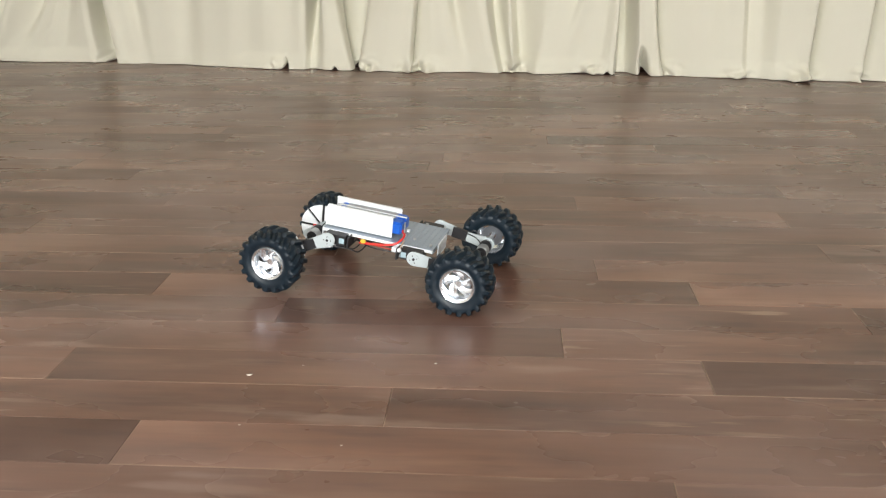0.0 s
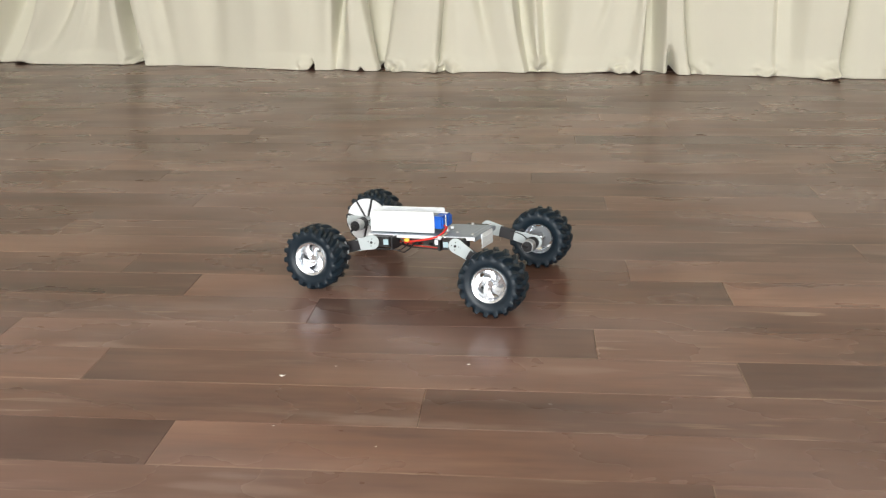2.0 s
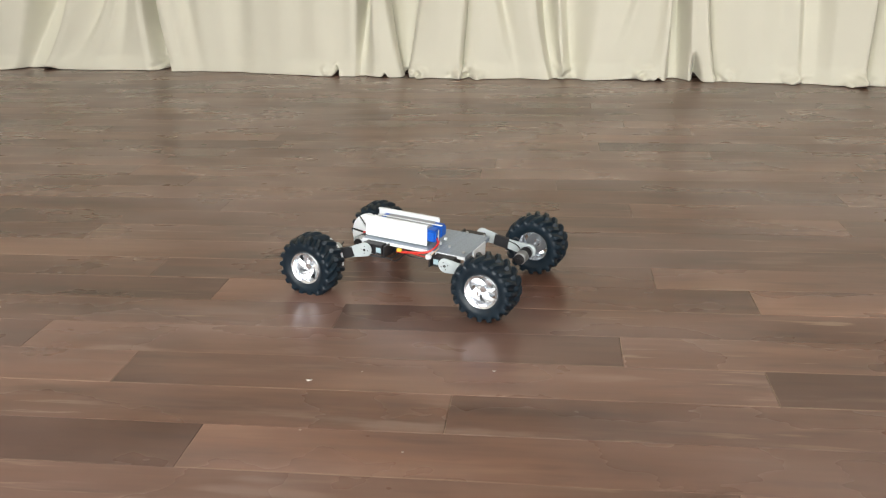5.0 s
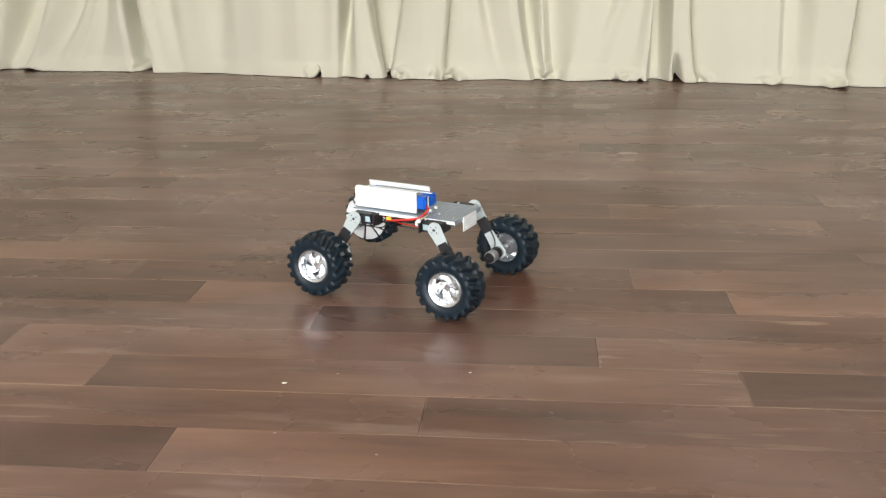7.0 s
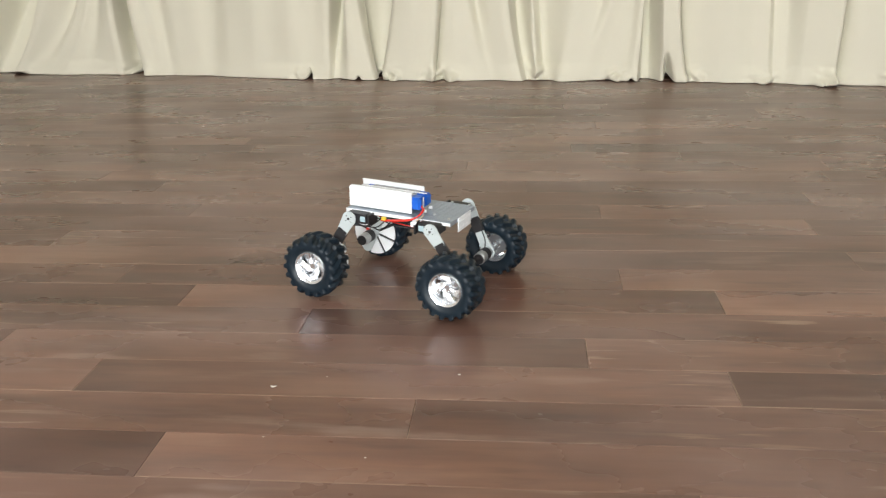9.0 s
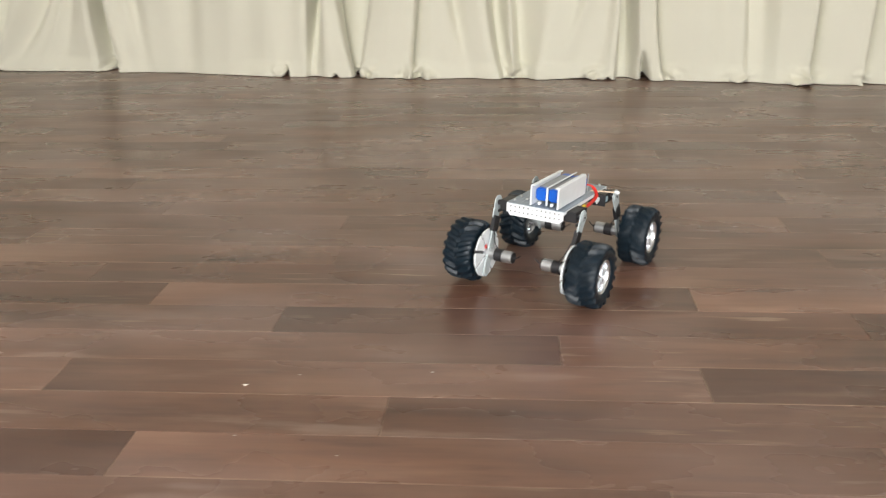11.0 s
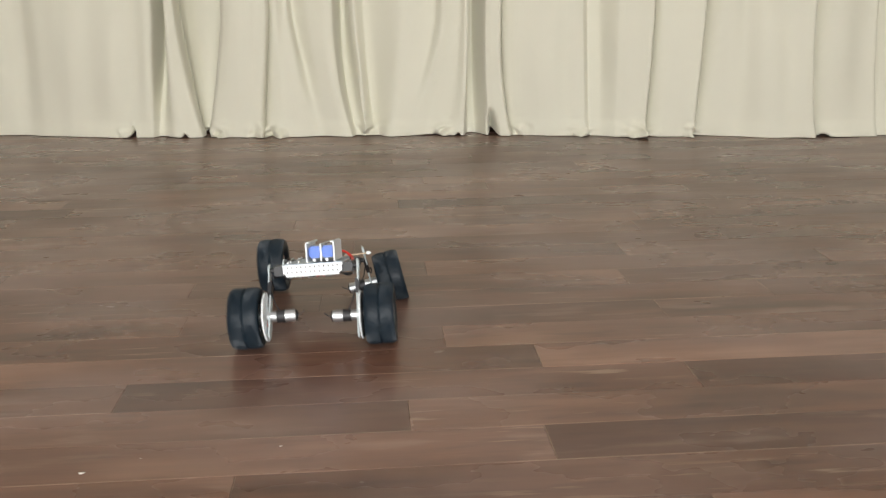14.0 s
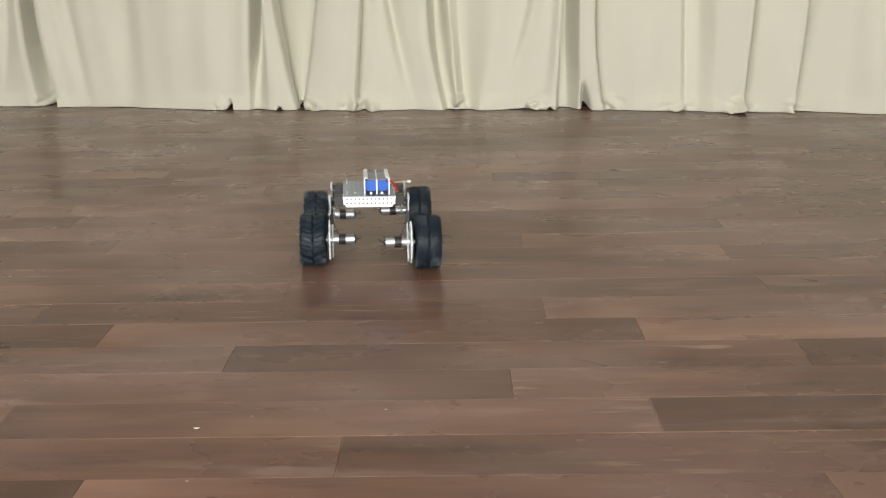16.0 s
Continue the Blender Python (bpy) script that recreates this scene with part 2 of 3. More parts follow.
def perforated(bm, x0, x1, z0, z1, nx, nz, y0, y1, hole=0.25):
    """A plate in x and z with a grid of round holes right through it."""
    wx, wz = (x1 - x0) / nx, (z1 - z0) / nz
    rad = hole * min(wx, wz)
    cache = {}

    def vert(x, y, z):
        k = (round(x, 6), y, round(z, 6))
        if k not in cache:
            cache[k] = bm.verts.new((x, y, z))
        return cache[k]
    for i in range(nx):
        for j in range(nz):
            cx, cz = x0 + (i + 0.5) * wx, z0 + (j + 0.5) * wz
            sq = [(cx + wx / 2 * a, cz + wz / 2 * b) for a, b in ((1, 0), (1, 1), (0, 1), (-1, 1), (-1, 0), (-1, -1), (0, -1), (1, -1))]
            ro = [(cx + rad * math.cos(k * math.pi / 4), cz + rad * math.sin(k * math.pi / 4)) for k in range(8)]
            for k in range(8):
                n = (k + 1) % 8
                for y in (y0, y1):
                    bm.faces.new([vert(p[0], y, p[1]) for p in (sq[k], sq[n], ro[n], ro[k])])
                bm.faces.new([vert(*p) for p in ((ro[k][0], y0, ro[k][1]), (ro[n][0], y0, ro[n][1]), (ro[n][0], y1, ro[n][1]), (ro[k][0], y1, ro[k][1]))])
    bmesh.ops.recalc_face_normals(bm, faces=bm.faces[:])
    rim = [e for e in bm.edges if len(e.link_faces) == 1]
    top = [e for e in rim if abs(e.verts[0].co.y - y0) < 1e-7 and abs(e.verts[1].co.y - y0) < 1e-7]
    for e in top:
        a, b = e.verts
        bm.faces.new((a, b, vert(b.co.x, y1, b.co.z), vert(a.co.x, y1, a.co.z)))
    bmesh.ops.recalc_face_normals(bm, faces=bm.faces[:])
    return bm


# ---- the room ----
def structure(name, boxes, mat, label):
    bm = bmesh.new()
    for b in boxes:
        box(bm, *b)
    return tagged(part(name, bm, mat, None, smooth=False), label, kind="structure")


X0, X1, Y0, Y1, H = ROOM["x0"], ROOM["x1"], ROOM["y0"], ROOM["y1"], ROOM["h"]
structure("wall_north", [(X0, X1, Y1, Y1 + 0.2, 0, H)], PLASTER, "plain painted wall behind the cream curtain")
structure("wall_west", [(X0 - 0.2, X0, Y0 - 0.2, Y1 + 0.2, 0, H)], PLASTER, "plain off-white painted side wall")
structure("wall_east", [(X1, X1 + 0.2, Y0 - 0.2, Y1 + 0.2, 0, H)], PLASTER, "plain off-white painted side wall")
edges = [X0] + [v for w in WINDOWS for v in w] + [X1]
structure("wall_south", [(X0, X1, Y0 - 0.2, Y0, 0, SILL), (X0, X1, Y0 - 0.2, Y0, HEAD, H)]
          + [(edges[i], edges[i + 1], Y0 - 0.2, Y0, SILL, HEAD) for i in range(0, len(edges), 2)], PLASTER, "off-white painted wall with two large windows")
structure("ceiling", [(X0 - 0.2, X1 + 0.2, Y0 - 0.2, Y1 + 0.2, H, H + 0.2)], CEILING, "plain white ceiling")
structure("ground", [(-60, 60, -60, 60, -0.4, -0.2)], material("grey_ground", (0.22, 0.22, 0.2), 0.9), "plain ground outside the windows")
for i, (xa, xb) in enumerate(WINDOWS):
    bm = bmesh.new()
    for b in ((xa, xb, SILL, SILL + 0.06), (xa, xb, HEAD - 0.06, HEAD), (xa, xa + 0.06, SILL, HEAD), (xb - 0.06, xb, SILL, HEAD), ((xa + xb) / 2 - 0.03, (xa + xb) / 2 + 0.03, SILL, HEAD)):
        box(bm, b[0], b[1], Y0 - 0.10, Y0 - 0.05, b[2], b[3])
    tagged(part("window_%d" % (i + 1), bm, FRAME, None, smooth=False), "white framed window letting in daylight", kind="structure")

# ---- the floor: laminate boards in rows along x ----
PITCH, ROW0, LENGTH = 0.1083, 1.162, 0.99
JOINTS = {-1: -0.873, 0: -0.588, 1: -0.252, 2: -0.778, 3: 0.003, 4: -0.481, 5: -0.738, 6: -0.905, 7: -0.437, 8: -1.155, 9: -0.46, 12: -0.10, 13: -0.305, 16: 0.03}
# tone of single boards, and how much paler each grows towards its far end, counted from the row's named joint
# the right-hand boards' tones also hold the light's fall-off towards that side
TONES = {-1: {-1: (0.95, 0.0), 0: (1.0, -0.2), 1: (1.05, -0.1)},
         0: {-1: (0.66, -0.1), 0: (1.12, -0.55), 1: (1.05, -0.2)}, 1: {-1: (1.08, 0.1), 0: (0.88, -0.05), 1: (0.76, -0.1)},
         2: {-1: (1.16, 0.3), 0: (1.1, 0.45), 1: (0.66, 0.1)},
         3: {-2: (0.78, 0.0), -1: (1.04, -0.5), 0: (1.05, -0.12), 1: (0.85, 0.0)}, 4: {-1: (1.02, 0.0), 0: (0.80, 0.5), 1: (0.70, 0.0)},
         5: {-1: (0.86, -0.3), 0: (0.98, -0.55), 1: (1.20, -0.2)},
         6: {-1: (0.95, -0.2), 0: (0.92, -0.1), 1: (1.06, -0.1)}, 7: {-1: (1.1, 0.0), 0: (0.88, -0.4), 1: (1.08, -0.1)},
         8: {-1: (0.88, 0.0), 0: (1.0, -0.2), 1: (0.92, 0.1)}, 9: {-1: (0.9, 0.1), 0: (0.98, 0.35), 1: (0.78, 0.0)},
         12: {-1: (1.0, -0.1), 0: (0.72, 0.3)}, 13: {-1: (1.1, -0.2), 0: (1.1, -0.2)}, 16: {-1: (1.05, 0.0), 0: (0.72, 0.2)}}
floor = structure("floor", [(X0, X1, Y0, Y1, -0.12, -0.008)], JOINT, "dark brown laminate floor with scuffs and worn flecks")


def board_mesh(length, width):
    bm = bmesh.new()
    box(bm, 0, length - 0.0004, 0, width - 0.0004, -0.008, 0.0)
    top = [e for e in bm.edges if all(v.co.z > -0.001 for v in e.verts)]
    bmesh.ops.bevel(bm, geom=top, offset=0.0004, segments=1, affect="EDGES")
    me = bpy.data.meshes.new("floor_board")
    bm.to_mesh(me)
    bm.free()
    me.materials.append(LAMINATE)
    return me


def lay_floor():
    rng = random.Random(5)
    whole = board_mesh(LENGTH, PITCH)
    rest = bmesh.new()
    for r in range(-12, 32):
        y = ROW0 + PITCH * r
        start = JOINTS.get(r, rng.uniform(-1.2, -0.2))
        for k in range(-5, 6):
            x = start + k * LENGTH
            a, b = max(x, X0), min(x + LENGTH, X1)
            if b - a < 0.05:
                continue
            if b < -2.6 or a > 2.8:
                box(rest, a, b - 0.0012, y, y + PITCH - 0.0012, -0.008, 0.0)
                continue
            ob = new("floor_board", whole if b - a > LENGTH - 1e-6 else board_mesh(b - a, PITCH))
            ob.parent = floor
            ob.location = (a, y, rng.uniform(-0.0002, 0.0002))
            tone, lean = TONES.get(r, {}).get(k, (rng.uniform(0.74, 1.18), rng.uniform(-0.25, 0.25)))
            tone = 0.97 * tone ** 1.65
            # the darker prints are also the redder ones
            warm = rng.uniform(-0.012, 0.02) + 0.26 * max(0.0, 1 - tone)
            ob.color = (tone * (1 + warm), tone * (1 - 0.3 * warm), tone * (1 - warm), 0.5 + lean)
    # the rest of the floor, behind the camera and along the side walls
    for r in range(-46, -12):
        for k in range(-5, 5):
            x = k * LENGTH + (r * 0.37) % LENGTH
            a, b = max(x, X0), min(x + LENGTH, X1)
            if b - a > 0.05:
                box(rest, a, b - 0.0012, ROW0 + PITCH * r, ROW0 + PITCH * (r + 1) - 0.0012, -0.008, 0.0)
    rest_boards = tagged(part("floor_boards", rest, LAMINATE, floor, smooth=False), kind="stuff")
    rest_boards.color = (0.95, 0.95, 0.95, 0.5)


# ---- the curtain ----
# folds: x at the hem, at 0.25 m and at 0.5 m; kind; width; depth at the hem and higher up
# kind 1 or -1: a lap that hangs over its neighbour on the right or left; 3 or -3: a deep valley, steeper on its left or right; 2: a pinched ridge; 0: a soft dip
CREASES = [
    (-3.40, -3.40, -3.40, 3, 0.030, 0.050, 0.060), (-3.05, -3.06, -3.05, 1, 0.020, 0.050, 0.050), (-2.70, -2.56, -2.47, -3, 0.040, 0.030, 0.085), (-2.53, -2.32, -2.23, 0, 0.045, 0.002, 0.022),
    (-1.97, -2.015, -2.02, -3, 0.022, 0.050, 0.080), (-1.79, -1.825, -1.85, 0, 0.030, 0.004, 0.016), (-1.57, -1.56, -1.55, 0, 0.060, 0.006, 0.014), (-0.975, -0.955, -0.931, 3, 0.014, 0.016, 0.075),
    (-0.785, -0.838, -0.868, 1, 0.030, 0.040, 0.066), (-0.752, -0.707, -0.665, -1, 0.030, 0.030, 0.050), (-0.525, -0.498, -0.470, 1, 0.016, 0.060, 0.070), (-0.26, -0.32, -0.368, 0, 0.030, 0.002, 0.017),
    (-0.104, -0.152, -0.160, 3, 0.012, 0.025, 0.070), (-0.066, -0.100, -0.126, 2, 0.011, 0.020, 0.006), (-0.035, -0.056, -0.068, 3, 0.006, 0.035, 0.050), (0.07, 0.175, 0.235, 0, 0.045, 0.002, 0.022),
    (0.389, 0.390, 0.391, 3, 0.020, 0.045, 0.075), (0.555, 0.516, 0.508, 1, 0.018, 0.045, 0.055), (0.912, 0.908, 0.898, 3, 0.026, 0.010, 0.024), (1.120, 1.128, 1.134, 1, 0.020, 0.060, 0.075),
    (1.320, 1.335, 1.341, 1, 0.036, 0.040, 0.055), (1.52, 1.52, 1.51, 0, 0.045, 0.006, 0.012), (1.82, 1.785, 1.773, 1, 0.034, 0.050, 0.055), (2.08, 2.064, 2.045, 1, 0.030, 0.020, 0.035),
    (2.32, 2.31, 2.30, 3, 0.025, 0.050, 0.070), (2.65, 2.62, 2.60, 1, 0.030, 0.050, 0.050), (3.05, 3.05, 3.05, 3, 0.030, 0.060, 0.070),
]
# places where the hem is lifted into a small tent: x, width, height
NOTCHES = [(-1.095, 0.009, 0.034), (-1.965, 0.022, 0.050), (0.482, 0.014, 0.085), (-0.862, 0.010, 0.012), (1.865, 0.018, 0.010), (-2.62, 0.05, 0.010), (0.33, 0.012, 0.010), (-0.77, 0.012, 0.020)]
# places where the hem lies crumpled: x, width, how far it comes forward
CRUMPLES = [(-0.50, 0.060, 0.036), (-0.055, 0.040, 0.030), (0.27, 0.045, 0.022), (1.09, 0.050, 0.034), (-0.72, 0.040, 0.024), (-1.98, 0.055, 0.026), (1.31, 0.035, 0.018), (-1.13, 0.035, 0.014), (0.60, 0.045, 0.016), (0.86, 0.06, 0.012)]
HEMS = [c[0] for c in CREASES]


def smooth(u):
    u = min(max(u, 0.0), 1.0)
    return u * u * (3 - 2 * u)


def drift(z):
    """How far each fold has moved aside from its hem at the height z."""
    out = []
    for a, b, c, *_ in CREASES:
        p, q = 4 * b - 3 * a - c, 2 * (a - 2 * b + c)
        v = min(z, 0.5) / 0.5
        out.append(p * v + q * v * v + max(-0.1, min(0.1, (p + 2 * q) * 0.6)) * max(0.0, min(z, 1.6) - 0.5))
    return out


def curtain_point(u, z, shift):
    """The place of the cloth's thread that meets the floor at u, at the height z: x, and how far it stands back."""
    x = u + shift
    y = 0.026 * math.sin(2.6 * u + 0.6) + 0.03 * noise.noise((u * 2.6, z * 0.5, 3.0)) + (0.050 * noise.noise((u * 4.6, z * 0.9, 7.0)) + 0.013 * noise.noise((u * 10, z * 1.3, 4.0))) * (0.35 + 0.65 * smooth(z / 0.3)) + 0.002 * noise.noise((u * 19, z * 2.4, 2.0))
    up = smooth(z / 0.36)
    for xb, _, _, kind, w, d0, d1 in CREASES:
        s, d = u - xb, 1.5 * (d0 + (d1 - d0) * up)
        if abs(s) > 0.3:
            continue
        if abs(kind) == 1:
            s *= kind
            if s < 0:
                # the upper lap swells a little, then rolls in at its edge
                x += kind * 0.010 * math.exp(s / 0.02)
                y += -0.026 * math.exp(s / 0.06) + 0.8 * d * math.exp(s / 0.005)
            else:
                x -= kind * 0.007 * math.exp(-s / 0.02)
                y += 1.2 * d * math.exp(-s / (0.4 * w)) + 0.42 * d * math.exp(-s / (1.9 * w))
        elif abs(kind) == 3:
            s *= math.copysign(1, kind)
            y += 1.3 * d * (smooth((s + w + 0.018) / 0.028) - smooth((s - w + 0.004) / 0.066))
            y -= 0.16 * d * (math.exp(-((s + w + 0.038) / 0.03) ** 2) + 0.8 * math.exp(-((s - w - 0.085) / 0.06) ** 2))
        elif kind == 2:
            y -= d * math.exp(-(s / w) ** 2) * (1 if s < 0 else math.exp(-s / 0.02))
        else:
            y += 1.5 * d * math.exp(-(s / w) ** 2)
    low = smooth(1 - z / 0.08)
    y -= (0.014 + 0.030 * noise.noise((u * 4.0, 1.7, 0))) * low
    for xc, w, d in CRUMPLES:
        g = math.exp(-((u - xc) / w) ** 2)
        if g > 0.02:
            y -= d * g * math.exp(-(z / 0.045) ** 2) * (0.6 + 3.0 * noise.noise((u * 24, z * 34, 5.0)))
            x += 0.026 * g * noise.noise((u * 18, z * 30, 8.0)) * math.exp(-(z / 0.05) ** 2)
    return x, y


def curtain():
    us = set(np.round(np.arange(-3.8, 3.8, 0.0085), 4))
    for xb, _, _, kind, w, _, _ in CREASES:
        if abs(kind) == 3:
            us |= {round(xb + k * (w + o), 4) for o in np.arange(-0.035, 0.036, 0.0045) for k in (-1, 1)}
        elif kind:
            us |= {round(xb + o, 4) for o in (-0.02, -0.014, -0.010, -0.006, -0.004, -0.0025, -0.001, 0.0, 0.001, 0.003, 0.006, 0.010, 0.014)}
    for xc, w, _ in CRUMPLES + NOTCHES:
        us |= {round(xc + o * w, 4) for o in np.arange(-2, 2.01, 0.125)}
    us = sorted(us)
    zs = list(np.linspace(0, 0.12, 25)) + list(np.linspace(0.14, 0.7, 22)) + list(np.linspace(0.78, 2.9, 18))
    bm = bmesh.new()
    grid = []
    for z in zs:
        shifts = np.interp(us, HEMS, drift(z))
        row = []
        for u, shift in zip(us, shifts):
            x, y = curtain_point(u, z, float(shift))
            height = 0.002 + 0.004 * max(0, noise.noise((u * 7, 0, 9.0))) if z == 0 else z
            for xn, w, h in NOTCHES:
                g = math.exp(-((u - xn) / w) ** 2)
                if g > 0.02:
                    height += min(h, 0.022) * g * max(0.0, 1 - z / (2.4 * h))
                    y += 1.3 * h * g * smooth(1 - z / (1.5 * h))
            row.append(bm.verts.new((x, 4.185 - 0.135 * x + y, height)))
        grid.append(row)
    for a, b in zip(grid, grid[1:]):
        for i in range(len(us) - 1):
            bm.faces.new((a[i], a[i + 1], b[i + 1], b[i]))
    ob = part("curtain", bm, CLOTH, None)
    ob.data.set_sharp_from_angle(angle=radians(180))
    return tagged(ob, "long cream cloth curtain hanging in uneven folds to the floor", "curtain")


# ---- the rover ----
A, L, W, R = 0.0826, 0.0975, 0.1250, 0.0590
ARM, TOP, LOW, FRONT, HALF = 0.0835, 0.0102, -0.0132, 0.1033, 0.0565


def tyre_mesh():
    """A moulded balloon tyre in one skin: smooth sidewalls, and staggered chevron lugs that stand out over the shoulders."""
    bm = bmesh.new()
    half = [(0.0275, 0.0), (0.029, 0.0195), (0.0335, 0.0235), (0.0390, 0.0258), (0.0440, 0.0262), (0.0470, 0.0256), (0.0488, 0.0248), (0.0500, 0.0232), (0.0508, 0.0212), (0.0514, 0.0180), (0.0519, 0.0140),
            (0.0522, 0.0100), (0.0524, 0.0060), (0.0525, 0.0024)]
    prof = [(r, y, 1) for r, y in half] + [(r, -y, -1) for r, y in half[:0:-1]]
    seg, n = 216, 18
    rings = []
    for k in range(seg):
        a = 2 * math.pi * k / seg
        ring = []
        for r, y, side in prof:
            lug = 0.0
            if r > 0.0465:
                turn = a * n / (2 * math.pi) + (0.5 if side > 0 else 0.0) - 0.62 * abs(y) / 0.025
                off = abs(turn - math.floor(turn) - 0.5)
                lug = smooth((0.29 - off) / 0.10) * smooth((r - 0.0465) / 0.003) * (0.0052 + 0.0024 * abs(y) / 0.025)
            out = smooth((abs(y) - 0.017) / 0.008)
            rr, yy = r + lug * (1 - 0.35 * out), y + (0.28 * lug * out if y > 0 else -0.28 * lug * out)
            ring.append(bm.verts.new((rr * math.cos(a), yy, rr * math.sin(a))))
        rings.append(ring)
    for v in bm.verts:
        v.co.y *= 1.08
    m = len(prof)
    for k in range(seg):
        p, q = rings[k], rings[(k + 1) % seg]
        for i in range(m):
            bm.faces.new((p[i], p[(i + 1) % m], q[(i + 1) % m], q[i]))
    bmesh.ops.recalc_face_normals(bm, faces=bm.faces[:])
    return bm


def rim_mesh(side):
    """A deep chrome dish with five swept spokes, its face towards side along y."""
    bm = bmesh.new()
    lathe(bm, [(r, side * y) for r, y in ((0.0300, 0.0255), (0.0316, 0.0280), (0.0304, 0.0298), (0.0264, 0.0272), (0.0246, 0.0200), (0.0240, 0.008), (0.0255, -0.012), (0.029, -0.024), (0.0302, -0.026))], 40)
    lathe(bm, [(0.0005, side * 0.016), (0.0055, side * 0.016), (0.0070, side * 0.013), (0.0072, side * 0.004), (0.0005, side * 0.004)], 24)
    for k in range(5):
        base = 2 * math.pi * k / 5
        prev = None
        for i in range(7):
            u = i / 6
            r = 0.0065 + 0.0180 * u
            a = base + 0.75 * u
            half = 0.0050 + 0.0054 * u
            t = Vector((-math.sin(a), 0, math.cos(a))) * half
            c = Vector((r * math.cos(a), 0, r * math.sin(a)))
            f = side * (0.0090 + 0.004 * u)
            ring = [bm.verts.new(c + t + Vector((0, f - side * 0.002, 0))), bm.verts.new(c + Vector((0, f + side * 0.0015, 0))),
                    bm.verts.new(c - t + Vector((0, f - side * 0.002, 0))), bm.verts.new(c + Vector((0, f - side * 0.007, 0)))]
            if prev:
                for j in range(4):
                    bm.faces.new((prev[j], prev[(j + 1) % 4], ring[(j + 1) % 4], ring[j]))
            prev = ring
    bmesh.ops.scale(bm, vec=(1, 0.84, 1), verts=bm.verts[:])
    bmesh.ops.recalc_face_normals(bm, faces=bm.faces[:])
    return bm


def slotted_disc_mesh():
    """One plate with eight slots cut in from its rim."""
    pts = []
    gap, n = 0.0028, 8
    for k in range(n):
        a0 = 2 * math.pi * k / n
        lim, inner = math.asin(gap / 0.046), math.asin(gap / 0.010)
        pts.append((0.010 * math.cos(a0 + inner), 0.010 * math.sin(a0 + inner)))
        for i in range(8):
            a = a0 + lim + (2 * math.pi / n - 2 * lim) * i / 7
            pts.append((0.046 * math.cos(a), 0.046 * math.sin(a)))
        a1 = a0 + 2 * math.pi / n - inner
        pts.append((0.010 * math.cos(a1), 0.010 * math.sin(a1)))
    return extrude(bmesh.new(), pts, -0.0015, 0.0015)


def rounded_bar(x0, x1, r0, r1, seg=10):
    """The outline of a bar with round ends, radius r0 at x0 and r1 at x1."""
    pts = []
    for i in range(seg + 1):
        a = math.pi / 2 + math.pi * i / seg
        pts.append((x0 + r0 * math.cos(a), r0 * math.sin(a)))
    for i in range(seg + 1):
        a = -math.pi / 2 + math.pi * i / seg
        pts.append((x1 + r1 * math.cos(a), r1 * math.sin(a)))
    return pts


